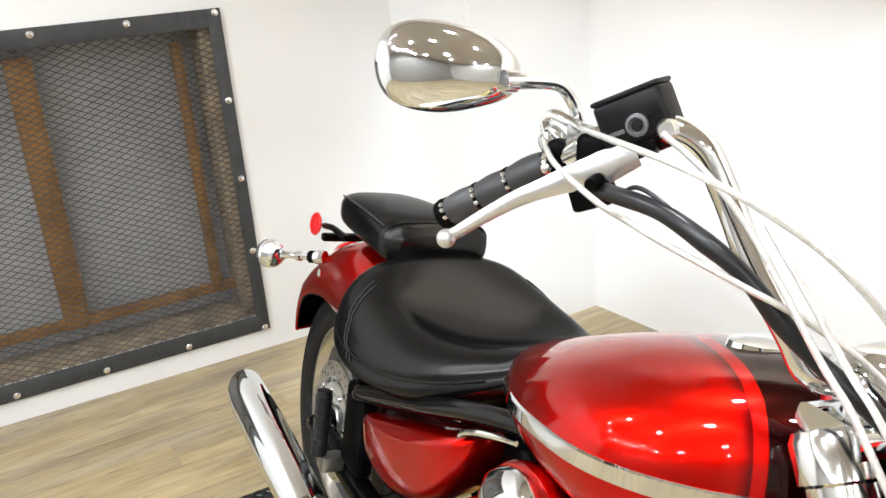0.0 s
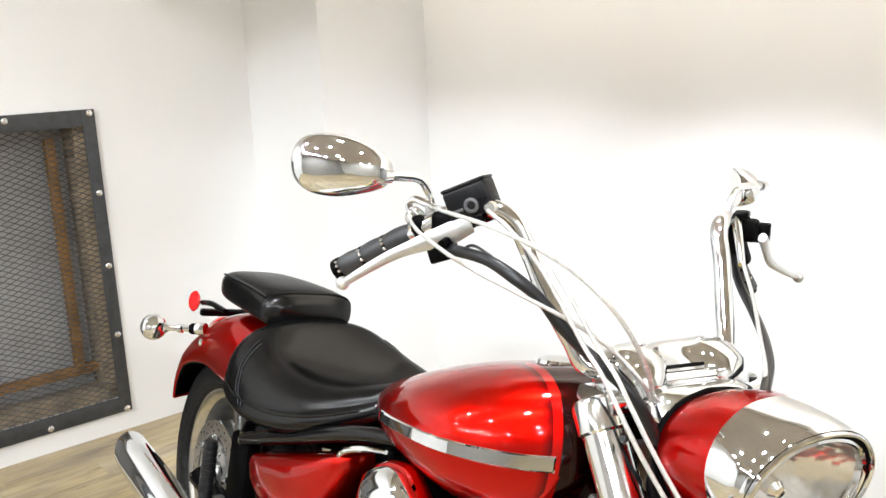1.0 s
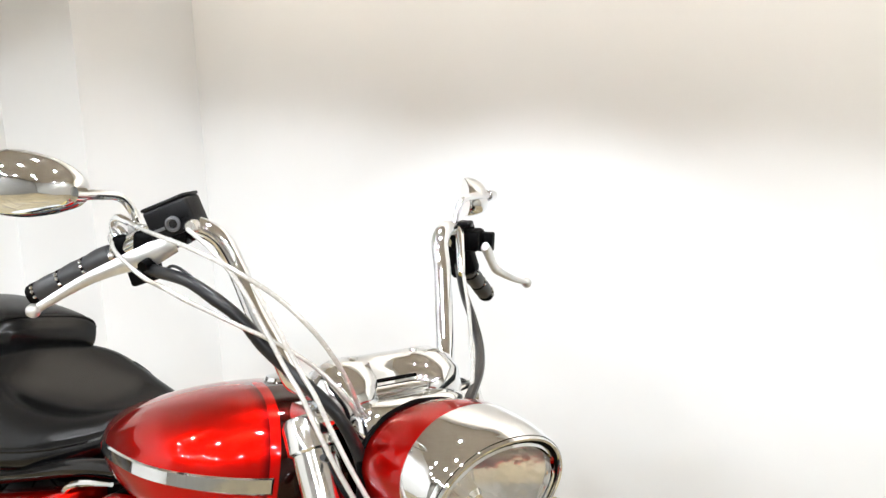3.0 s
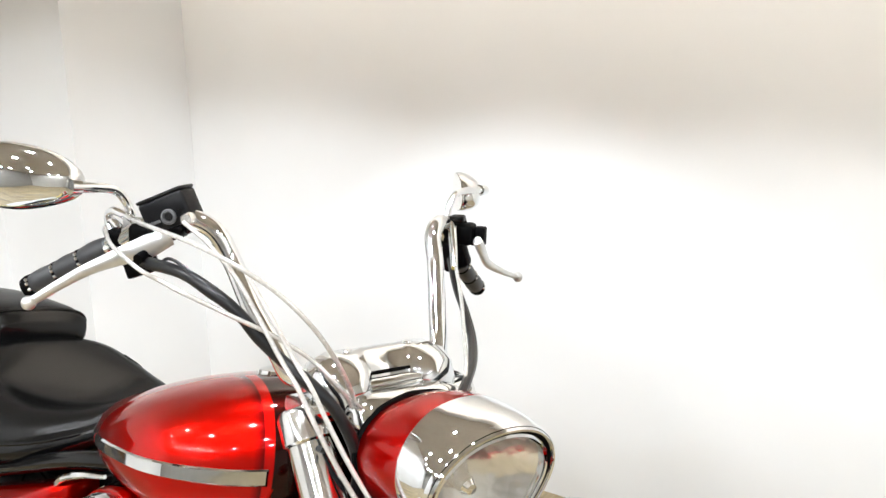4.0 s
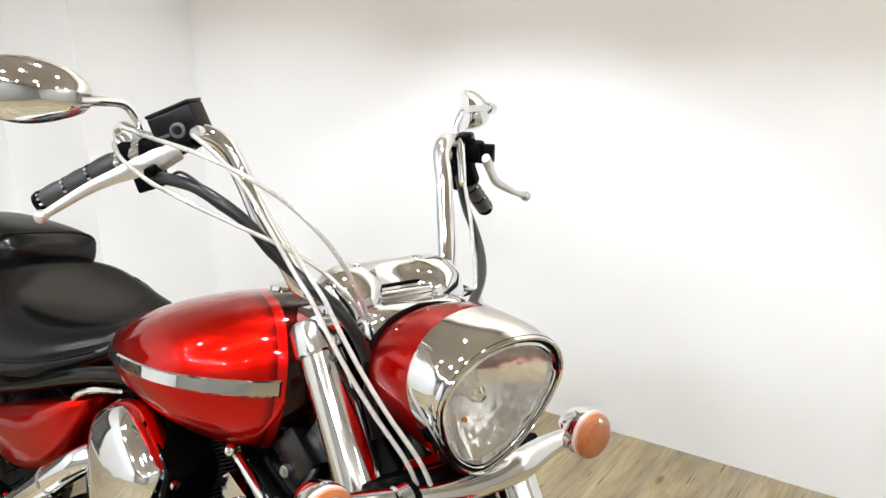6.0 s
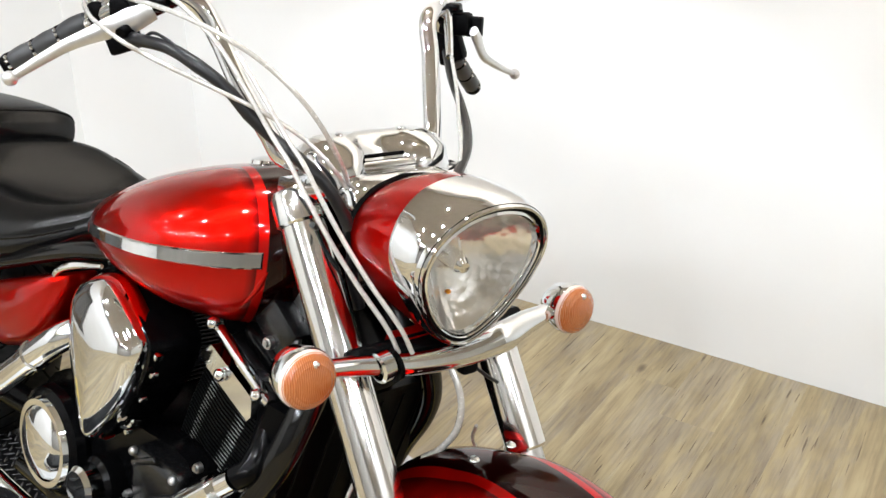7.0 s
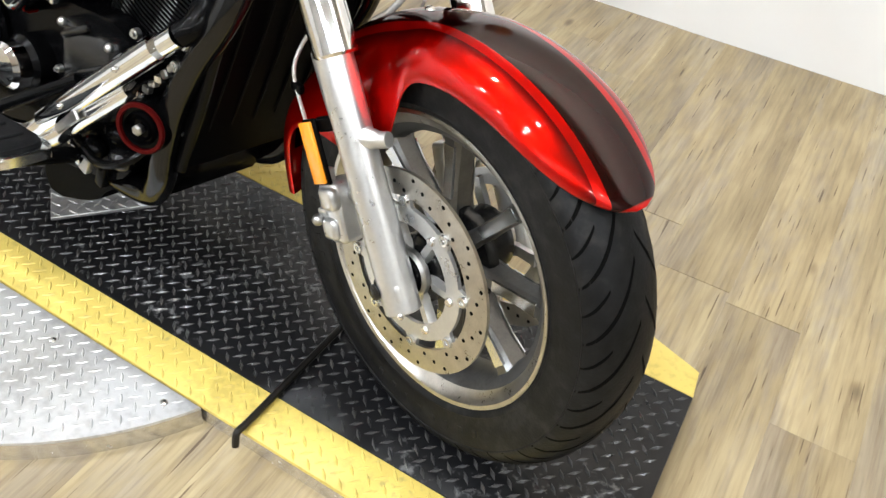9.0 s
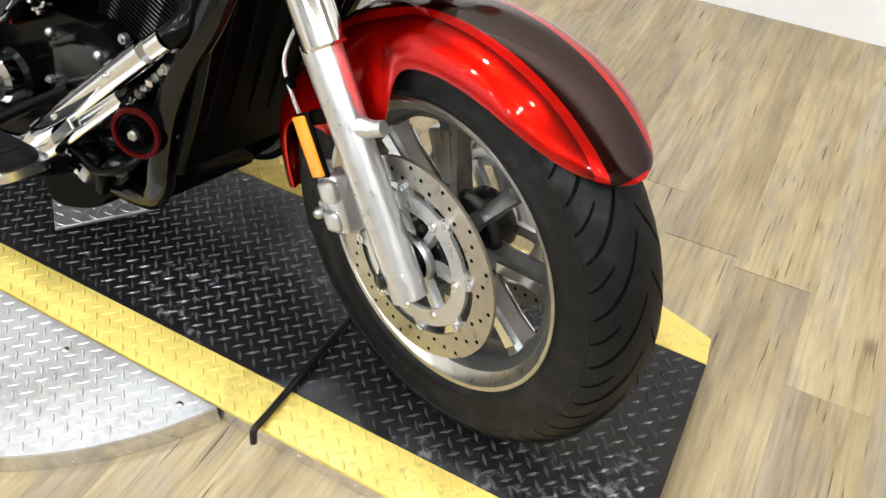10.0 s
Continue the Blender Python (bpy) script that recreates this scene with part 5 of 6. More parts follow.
def front_signal(s):
    c = Vector((-0.170, s * (0.222 if s < 0 else 0.203), 0.795 if s < 0 else 0.785))
    d = Vector((1, 0, 0.05)).normalized()
    sg = part("turn_signal", lathe([(0, -0.040), (0.018, -0.037), (0.031, -0.022), (0.0355, -0.002), (0.0365, 0.006), (0.035, 0.010), (0, 0.010)], c, d, 32), M_CHROME, bike, "round chrome turn signal", STEER)
    part("amber_lens", lathe([(0.0345, 0.008), (0.0345, 0.013)] + [(0.0345 * math.cos(0.12 * i), 0.013 + 0.016 * math.sin(0.12 * i) + (0.0005 if i % 2 else -0.0005)) for i in range(1, 13)] + [(0.0, 0.029)], c, d, 32), M_ORANGE, sg, "ribbed amber lens")
    part("clear_rim", lathe([(0.0352, 0.006), (0.0356, 0.012), (0.0335, 0.0165), (0.0312, 0.0195), (0.0305, 0.016)], c, d, 32), M_RIMCLEAR, sg, "clear edge of the lens")
    part("lens_screw", ball(c + d * 0.022 + Vector((0, 0.004, 0.022)), 0.005, 10, 6), M_SCREW, sg)
    if s < 0:
        part("clamp_ring", lathe([(0.0150, -0.010), (0.0190, -0.008), (0.0195, 0.008), (0.0150, 0.010)], (-0.171, s * 0.112, 0.777), (0.05, s, -0.1), 24), M_CHROME, sbar)
        part("clamp_band", lathe([(0.0150, -0.0035), (0.0212, -0.003), (0.0212, 0.003), (0.0150, 0.0035)], (-0.170, s * 0.098, 0.775), (0.05, s, -0.1), 24), M_BLACK, sbar)


mirrored(front_signal)
part("lower_cover", rbox((-0.208, 0, 0.782), (0.04, 0.15, 0.022), 0.010, 3), M_RED, bike, "red lower fork cover", STEER)
part("hose_loop", tube([(-0.19, 0.0, 0.755), (-0.16, 0.004, 0.71), (-0.155, 0.0, 0.665), (-0.175, -0.01, 0.625), (-0.20, -0.02, 0.60)], 0.0048, 10, 6), M_CABLE, bike, "brake hose loop", STEER)
part("hose_joint", rbox((-0.180, 0.030, 0.738), (0.020, 0.026, 0.024), 0.005, 2), M_PLASTIC, bike, m=STEER)
part("hose_joint_line", tube([(-0.180, 0.040, 0.733), (-0.172, 0.060, 0.715), (-0.172, 0.080, 0.700)], 0.0026, 8, 5), M_HOSE, bike, m=STEER)


# brake calipers, lines and side reflectors
def caliper(s):
    c = Vector((-0.127, s * 0.105, 0.364))
    tilt = Matrix.Rotation(radians(-24), 3, "Y").to_4x4()
    body = join(rbox(c, (0.040, 0.046, 0.092), 0.009, 3, tilt), rbox(c + Vector((-0.006, s * 0.022, 0.022)), (0.034, 0.020, 0.034), 0.008, 3, tilt), rbox(c + Vector((0.006, s * 0.022, -0.022)), (0.032, 0.020, 0.032), 0.008, 3, tilt), rbox(c + Vector((-0.026, s * 0.008, 0.020)), (0.024, 0.022, 0.020), 0.005, 2, tilt), rbox(c + Vector((-0.020, s * 0.010, -0.012)), (0.024, 0.026, 0.016), 0.004, 2, tilt), rbox(c + Vector((-0.022, s * 0.012, 0.048)), (0.012, 0.012, 0.024), 0.003, 2, tilt))
    cp = part("brake_caliper", body, M_SATIN, bike, "silver brake caliper", STEER)
    part("bleed_nipple", tube([c + Vector((-0.03, s * 0.01, 0.03)), c + Vector((-0.045, s * 0.012, 0.045))], 0.005, 10, 3), M_ALU, cp)
    part("caliper_bolt", ball(c + Vector((-0.02, s * 0.03, -0.02)), 0.009, 12, 8), M_ALU, cp)
    part("caliper_bracket", rbox(c + Vector((0.03, -s * 0.005, 0.035)), (0.05, 0.018, 0.022), 0.005, 2), M_ALU, cp)
    line = [(-0.225, s * 0.095, 0.60), (-0.242, s * 0.105, 0.565), (-0.238, s * 0.12, 0.535), (-0.215, s * 0.127, 0.505), (-0.185, s * 0.122, 0.45), (-0.155, s * 0.115, 0.41)]
    part("brake_line", tube(line, 0.0028, 8, 6), M_CABLE, bike, "braided brake line", STEER)
    part("line_clip", rbox((-0.222, s * 0.124, 0.515), (0.022, 0.010, 0.014), 0.003, 2), M_PLASTIC, bike, m=STEER)
    RMX = Matrix.Translation((-0.140, s * 0.148, 0.464)) @ Matrix.Rotation(radians(-30.5), 4, "Y")
    holder = part("reflector_holder", rbox((0, 0, 0), (0.030, 0.006, 0.090), 0.003, 2), M_PLASTIC, bike, "amber side reflector on a black holder", STEER @ RMX)
    part("reflector_face", rbox((-0.003, s * 0.0055, 0), (0.026, 0.006, 0.084), 0.002, 2), M_AMBER, holder, "amber reflector")
    part("reflector_bracket", rbox((0.03, -s * 0.008, 0.035), (0.045, 0.010, 0.02), 0.003, 1), M_PLASTIC, holder)


mirrored(caliper)
for s in (-1, 1):
    part("fender_bolt", ball((-0.085, s * 0.03 + 0.0, 0.664), 0.007, 12, 6, (1, 1, 0.5)), M_SCREW, front_fender)

# ---- frame, engine and running gear ----
part("backbone", tube([(-0.40, 0, 0.90), (-0.65, 0, 0.78), (-0.95, 0, 0.66), (-1.3, 0, 0.56)], 0.03, 14, 5), M_BLACK, bike)
for s in (-1, 1):
    dt = part("down_tube", tube([(-0.375, s * 0.045, 0.80), (-0.345, s * 0.10, 0.69), (-0.343, s * 0.138, 0.61), (-0.360, s * 0.152, 0.55), (-0.398, s * 0.157, 0.48), (-0.432, s * 0.157, 0.40), (-0.450, s * 0.155, 0.325), (-0.470, s * 0.145, 0.25), (-0.53, s * 0.13, 0.205), (-0.75, s * 0.12, 0.19), (-1.15, s * 0.12, 0.18)], 0.0225, 18, 7), M_GLOSS, bike, "glossy black frame tube")
    for z, x in ((0.512, -0.388), (0.474, -0.404), (0.36, -0.443)):
        part("bolt_plate", rbox((x - 0.008, s * 0.172, z), (0.026, 0.012, 0.026), 0.004, 2), M_GLOSS, dt)
        part("frame_bolt", lathe([(0, 0.007), (0.004, 0.007), (0.0045, 0.004), (0.0075, 0.004), (0.0085, 0)], (x - 0.010, s * 0.177, z), (0, s, 0), 14), M_ALU, dt)
    part("seat_rail", tube([(-1.48, s * 0.10, 0.53), (-1.40, s * 0.150, 0.528), (-1.32, s * 0.168, 0.558), (-1.09, s * 0.172, 0.643), (-0.92, s * 0.160, 0.704), (-0.80, s * 0.13, 0.73)], 0.016, 16, 6), M_GLOSS, bike, "glossy black seat rail")
part("swingarm", tube([(-0.98, -0.10, 0.32), (-1.3, -0.125, 0.31), (-1.69, -0.125, 0.325)], 0.026, 14, 4), M_BLACK, bike)
part("swingarm", tube([(-0.98, 0.10, 0.32), (-1.3, 0.125, 0.31), (-1.69, 0.125, 0.325)], 0.026, 14, 4), M_BLACK, bike)
part("rear_axle", lathe([(0, -0.15), (0.013, -0.15), (0.013, 0.15), (0, 0.15)], (-1.69, 0, 0.325), (0, 1, 0), 14), M_GREY, bike)

# radiator: a tilted black shroud with louvres
RAD = [(-0.335, 0.63), (-0.392, 0.63), (-0.47, 0.40), (-0.492, 0.275), (-0.474, 0.258), (-0.420, 0.298)]
rad = part("radiator_shroud", slab(RAD, 0.296, lambda u, v, w: (u, w - 0.148, v), 0.004), M_PLASTIC, bike, "black louvred radiator shroud")
for k in range(6):
    y = -0.115 + 0.046 * k
    part("shroud_rib", tube([(-0.3345, y, 0.615), (-0.370, y, 0.48), (-0.4035, y, 0.365)], 0.0022, 6, 3), M_PLASTIC, rad)
part("shroud_edge", tube([(-0.342, -0.148, 0.61), (-0.362, -0.15, 0.52), (-0.385, -0.15, 0.42), (-0.418, -0.15, 0.30)], 0.008, 8, 5), M_BLACK, rad)
part("shroud_bolt", ball((-0.425, -0.150, 0.36), 0.006, 10, 6), M_ALU, rad)


# engine
part("crankcase", loft([[(x, y, z) for x, z in rounded([(-1.02, 0.27), (-1.0, 0.43), (-0.86, 0.50), (-0.70, 0.47), (-0.56, 0.47), (-0.50, 0.38), (-0.52, 0.26), (-0.60, 0.20), (-0.85, 0.17), (-0.98, 0.19)], 4)] for y in (-0.155, -0.145, 0.145, 0.155)]), M_BLACK, bike, "black V-twin engine with finned cylinders", auto=30)


def cylinder(base, lean, label):
    m = Matrix.Translation(base) @ Matrix.Rotation(radians(lean), 4, "Y")
    cy = part("cylinder", rbox((0, 0, 0.09), (0.115, 0.155, 0.20), 0.03, 3), M_FIN, bike, label, m)
    for k in range(25):
        z = 0.012 + 0.0074 * k
        gx = 0.078 + 0.010 * min(1, k / 12)
        o = rounded([(-gx, -0.085), (-gx * 0.55, -0.112), (gx * 0.55, -0.112), (gx, -0.085), (gx, 0.085), (gx * 0.55, 0.112), (-gx * 0.55, 0.112), (-gx, 0.085)], 2)
        part("fin", slab(o, 0.0032, lambda u, v, w, z=z: (u, v, z + w), 0.001, 1), [M_FIN], cy)
        part("fin_edge", tube([(-gx * 0.52, -0.1120, z + 0.0016), (gx * 0.52, -0.1120, z + 0.0016), (gx * 0.90, -0.092, z + 0.0016), (gx * 1.0, -0.06, z + 0.0016), (gx * 1.0, 0.02, z + 0.0016)], 0.0011, 6, 2), M_FINEDGE, cy)
    part("cylinder_head", rbox((0, 0, 0.225), (0.14, 0.20, 0.06), 0.016, 3), M_FIN, cy)
    part("head_cover", rbox((0, 0, 0.265), (0.12, 0.18, 0.045), 0.02, 3), M_BLACK, cy)
    return cy


front_cyl = cylinder((-0.595, 0, 0.415), 24, "black finned front cylinder with machined fin edges")
cylinder((-0.82, 0, 0.415), -32, "black finned rear cylinder")
part("rocker_trim", loft([[(x, -0.115 - w, z) for x, z in ((-0.066, 0.206), (0.066, 0.206), (0.070, 0.218), (0.056, 0.244), (-0.056, 0.244), (-0.070, 0.218))] for w in (0, 0.016, 0.02)]), M_CHROME, front_cyl, "chrome rocker trim plate", auto=20)
part("rocker_bar", rbox((0.012, -0.13, 0.268), (0.15, 0.016, 0.016), 0.005, 2, Matrix.Rotation(radians(4), 3, "Y").to_4x4()), M_CHROME, front_cyl)
for x, z in ((-0.012, 0.225), (0.066, 0.262), (-0.066, 0.28)):
    part("trim_bolt", ball((x, -0.139, z), 0.0105, 12, 8), M_CHROME, front_cyl)
part("spark_lead", tube([(0.02, -0.10, 0.25), (0.06, -0.12, 0.29), (0.05, -0.09, 0.34), (0.0, -0.05, 0.36)], 0.006, 8, 5), M_HOSE, front_cyl)
part("ignition_box", rbox((-0.455, -0.075, 0.715), (0.085, 0.05, 0.06), 0.008, 2, Matrix.Rotation(radians(35), 3, "Y").to_4x4()), M_GREY, bike, "dark grey ignition box")
part("cover_plate", rbox((-0.425, -0.062, 0.745), (0.08, 0.012, 0.045), 0.004, 2, Matrix.Rotation(radians(24), 3, "Y").to_4x4()), M_ALU, bike, "grey alloy cover plate")

part("frame_cover", rbox((-0.53, 0, 0.70), (0.17, 0.15, 0.11), 0.02, 2), M_BLACK, bike, "black frame cover under the tank")
part("head_cover_plate", rbox((-0.405, 0, 0.69), (0.09, 0.12, 0.17), 0.02, 2, Matrix.Rotation(radians(-25), 3, "Y").to_4x4()), M_BLACK, bike, "black cover behind the fork")

# air cleaner: chrome shield with a red rear shell
AIR = rounded([(-0.815, 0.668), (-0.782, 0.700), (-0.725, 0.716), (-0.684, 0.704), (-0.636, 0.670), (-0.612, 0.636), (-0.635, 0.568), (-0.682, 0.496), (-0.738, 0.436), (-0.762, 0.440), (-0.793, 0.510), (-0.815, 0.59)], 4)
ACX, ACZ = -0.72, 0.585


def air_loop(k, y, dx=0.0, dz=0.0):
    return [(ACX + (x - ACX) * k + dx, y, ACZ + (z - ACZ) * k + dz) for x, z in AIR]


air = part("air_cleaner", loft([air_loop(k, y) for k, y in ((0.93, -0.10), (0.97, -0.13), (0.985, -0.175), (0.975, -0.192))]), M_BLACK, bike, "chrome shield-shaped air cleaner with red shell")
part("red_shell", loft([[(x - 0.001 - 0.16 * max(0.0, x + 0.70), y, z + 0.007) if z > 0.655 else (x - 0.03 if x > -0.74 else x + 0.01, y, z + 0.004) for x, _, z in air_loop(k, y)] for k, y in ((0.92, -0.168), (0.985, -0.172), (1.0, -0.186), (0.97, -0.194), (0.6, -0.197))]), M_RED, air, "red painted shell behind the cover", auto=60)
part("air_cleaner_cover", loft([air_loop(k, y, dx, dz) for k, y, dx, dz in ((0.97, -0.186, -0.006, 0), (0.985, -0.196, -0.006, 0), (0.95, -0.210, -0.004, 0), (0.84, -0.222, 0, 0), (0.64, -0.230, 0.004, 0.01), (0.36, -0.234, 0.006, 0.02), (0.12, -0.235, 0.008, 0.025))]), M_CHROME, air, "chrome cover", auto=60)
part("cover_window", slab(rounded([(-0.752, 0.460), (-0.742, 0.451), (-0.720, 0.465), (-0.694, 0.507), (-0.661, 0.566), (-0.656, 0.589), (-0.668, 0.585), (-0.689, 0.547), (-0.719, 0.502)], 3), 0.008, lambda u, v, w: (u, -0.2085 - w, v), 0.001, 1), M_BLACK, air, "black slot in the cover")
for x, z in ((-0.64, 0.605), (-0.665, 0.555), (-0.70, 0.485)):
    part("cover_bolt", lathe([(0, 0.006), (0.004, 0.006), (0.0052, 0.002), (0.0052, -0.004)], (x + 0.022, -0.182, z - 0.01), (0, -1, 0), 12), M_CHROME, air)

# crankcase covers
cover = part("primary_cover", lathe([(0.098, 0.0), (0.104, 0.012), (0.100, 0.028), (0.087, 0.036), (0.085, 0.030), (0.0, 0.030)], (-0.930, -0.155, 0.346), (0, -1, 0), 40), M_BLACK, bike, "black round engine cover with chrome cap")
part("cover_ring", lathe([(0.077, 0.030), (0.086, 0.036), (0.081, 0.044), (0.070, 0.044)], (-0.930, -0.155, 0.346), (0, -1, 0), 40), M_CHROME, cover)
part("cover_cap", lathe([(0.072, 0.040), (0.060, 0.050), (0.024, 0.055), (0, 0.056)], (-0.930, -0.155, 0.346), (0, -1, 0), 40), M_CHROME, cover, "chrome domed cap")
knob = part("cam_cover", lathe([(0.046, 0), (0.046, 0.03), (0.036, 0.04), (0.0, 0.04)], (-0.758, -0.155, 0.345), (0, -1, 0), 28), M_BLACK, bike, "black cam cover with chrome cap")
part("cam_cap", lathe([(0.038, 0.036), (0.038, 0.060), (0.031, 0.068), (0.0, 0.070)], (-0.758, -0.155, 0.345), (0, -1, 0), 24), M_CHROME, knob)
part("lower_block", rbox((-0.60, -0.160, 0.405), (0.13, 0.05, 0.11), 0.015, 3), M_GREY, bike, "dark cast engine cover")
for x, z in ((-0.545, 0.452), (-0.548, 0.372), (-0.655, 0.452)):
    part("case_bolt", ball((x, -0.186, z), 0.0075, 10, 6), M_ALU, bike)
for x, z, L in ((-0.62, 0.45, 0.07), (-0.575, 0.405, 0.08)):
    part("case_rib", rbox((x, -0.187, z), (L, 0.012, 0.012), 0.004, 2, Matrix.Rotation(radians(-28), 3, "Y").to_4x4()), M_GREY, bike)
oil = part("oil_filter", tube([(-0.500, -0.06, 0.362), (-0.456, -0.196, 0.365)], 0.041, 28, 3), M_BLACK, bike, "black oil filter with red ring")
part("red_ring", lathe([(0.032, -0.004), (0.0385, -0.004), (0.040, 0.0), (0.0385, 0.004), (0.033, 0.004), (0.032, -0.004)], (-0.4555, -0.1975, 0.365), (0.3, -0.95, 0), 32), M_REDSEAL, oil, "red ring")
for rr in (0.014, 0.021):
    part("filter_step", lathe([(rr, -0.004), (rr + 0.003, 0.003), (rr + 0.005, -0.004)], (-0.4540, -0.2015, 0.365), (0.3, -0.95, 0), 24), M_BLACK, oil)
part("filter_nut", lathe([(0.0, 0.008), (0.006, 0.008), (0.0085, 0.005), (0.0085, -0.004)], (-0.4540, -0.202, 0.365), (0.3, -0.95, 0), 6), M_ALU, oil)
for k, (x, y, z, r) in enumerate(((-0.56, -0.15, 0.30, 0.024), (-0.53, -0.17, 0.27, 0.02), (-0.60, -0.17, 0.26, 0.022), (-0.50, -0.15, 0.32, 0.018), (-0.575, -0.18, 0.335, 0.014))):
    part("engine_fitting", ball((x, y, z), r, 12, 8, (1.2, 1, 0.9)), (M_BLACK, M_GREY, M_BLACK, M_ALU, M_ALU)[k], bike)
part("oil_line", tube([(-0.46, -0.15, 0.33), (-0.50, -0.19, 0.285), (-0.56, -0.195, 0.26), (-0.62, -0.185, 0.275)], 0.007, 10, 5), M_BLACK, bike)
part("oil_line", tube([(-0.44, -0.13, 0.43), (-0.475, -0.175, 0.425), (-0.53, -0.18, 0.35), (-0.60, -0.175, 0.31)], 0.007, 10, 5), M_BLACK, bike)
rng_e = random.Random(5)
for k in range(7):
    q = Vector((-0.492, -0.178, 0.392)).lerp(Vector((-0.418, -0.178, 0.470)), k / 6)
    part("bracket_clip", rbox(q, (0.014, 0.012, 0.008 + 0.005 * rng_e.random()), 0.002, 1, Matrix.Rotation(radians(-45 + 60 * rng_e.random()), 3, "Y").to_4x4()), (M_ALU, M_CHROME, M_CAST)[k % 3], bike)
part("bracket_rail", tube([(-0.50, -0.168, 0.385), (-0.41, -0.168, 0.48)], 0.007, 10, 3), M_GREY, bike)
for x, y, z, r in ((-0.507, -0.170, 0.486, 0.0075), (-0.612, -0.170, 0.438, 0.007), (-0.455, -0.104, 0.690, 0.009), (-0.66, -0.188, 0.375, 0.006)):
    part("case_screw", lathe([(0, 0.008), (r * 0.55, 0.008), (r * 0.6, 0.004), (r, 0.004), (r * 1.1, -0.004)], (x, y, z), (0, -1, 0), 14), M_ALU, bike)
plug = part("plug_cover", tube([(-0.715, -0.150, 0.470), (-0.700, -0.180, 0.486), (-0.685, -0.190, 0.500)], [0.012, 0.010, 0.007], 14, 4), M_CHROME, bike, "chrome spark plug cover")
part("plug_ring", lathe([(0.010, -0.003), (0.014, 0), (0.010, 0.003)], (-0.705, -0.172, 0.480), (0.5, -0.8, 0.4), 16), M_CHROME, plug)
part("air_bracket", rbox((-0.622, -0.180, 0.628), (0.030, 0.016, 0.014), 0.005, 2, Matrix.Rotation(radians(18), 3, "Y").to_4x4()), M_CHROME, bike)
link = part("shift_link", tube([(-0.60, -0.182, 0.235), (-0.63, -0.192, 0.265), (-0.665, -0.195, 0.300)], 0.0045, 10, 4), M_CHROME, bike, "chrome brake linkage rod")
part("clevis", rbox((-0.598, -0.184, 0.235), (0.022, 0.014, 0.030), 0.004, 2, Matrix.Rotation(radians(20), 3, "Y").to_4x4()), M_ALU, link)
part("clevis_pin", lathe([(0, 0.011), (0.006, 0.010), (0.006, -0.010), (0, -0.011)], (-0.600, -0.190, 0.243), (0, 1, 0), 12), M_CHROME, link)
part("drain_bracket", rbox((-0.585, -0.160, 0.215), (0.020, 0.020, 0.045), 0.004, 2, Matrix.Rotation(radians(14), 3, "Y").to_4x4()), M_BLACK, bike)
part("sump_cover", slab(rounded([(-0.755, 0.205), (-0.752, 0.100), (-0.640, 0.132), (-0.600, 0.168), (-0.560, 0.210), (-0.60, 0.260)], 3), 0.10, lambda u, v, w: (u, w - 0.145, v), 0.006, 2), M_PLASTIC, bike, "black cover under the engine")
part("bottom_tray", rbox((-0.62, 0, 0.215), (0.24, 0.22, 0.05), 0.015, 2), M_BLACK, bike)

# exhaust
part("exhaust_port", tube([(-0.45, -0.09, 0.60), (-0.40, -0.140, 0.575), (-0.385, -0.172, 0.545), (-0.40, -0.186, 0.526)], 0.0185, 18, 8), M_BLACK, bike)
hd = part("exhaust_header", tube([(-0.40, -0.186, 0.526), (-0.46, -0.192, 0.472), (-0.56, -0.198, 0.382), (-0.65, -0.205, 0.300), (-0.74, -0.209, 0.238), (-0.95, -0.212, 0.215), (-1.2, -0.23, 0.24)], 0.0175, 18, 8), M_CHROME, bike, "chrome exhaust header")
part("header_shield", tube([(-0.43, -0.194, 0.500), (-0.55, -0.203, 0.391), (-0.66, -0.211, 0.292)], 0.0205, 18, 8), M_CHROME, hd)
part("shield_bracket", rbox((-0.60, -0.218, 0.318), (0.07, 0.006, 0.020), 0.002, 1, Matrix.Rotation(radians(-42), 3, "Y").to_4x4()), M_ALU, hd)
part("lower_pipe", tube([(-0.50, -0.180, 0.405), (-0.58, -0.196, 0.330), (-0.68, -0.204, 0.245), (-0.80, -0.204, 0.205)], 0.0165, 16, 6), M_FORK, hd, "satin lower exhaust pipe")
for u in (0.25, 0.75):
    part("shield_screw", ball(Vector((-0.43, -0.2155, 0.500)).lerp(Vector((-0.66, -0.232, 0.292)), u), 0.005, 10, 6), M_SCREW, hd)
rp = part("rear_exhaust", tube([(-0.84, -0.10, 0.60), (-0.87, -0.18, 0.575), (-0.93, -0.205, 0.525), (-1.05, -0.212, 0.43), (-1.18, -0.225, 0.345), (-1.35, -0.245, 0.325)], 0.0255, 18, 8), M_CHROME, bike, "chrome rear exhaust pipe with heat shield")
for u in ((-0.945, -0.206, 0.513), (-1.08, -0.215, 0.408)):
    part("shield_clamp", lathe([(0.026, -0.006), (0.029, -0.004), (0.029, 0.004), (0.026, 0.006)], u, (-0.75, -0.05, -0.62), 20), M_CHROME, rp)
a0, a1 = Vector((-1.30, -0.250, 0.305)), Vector((-1.79, -0.271, 0.364))
ax = (a1 - a0).normalized()
mf_loops = []
side = ax.cross(Vector((0, 0, 1))).normalized()
up = side.cross(ax)
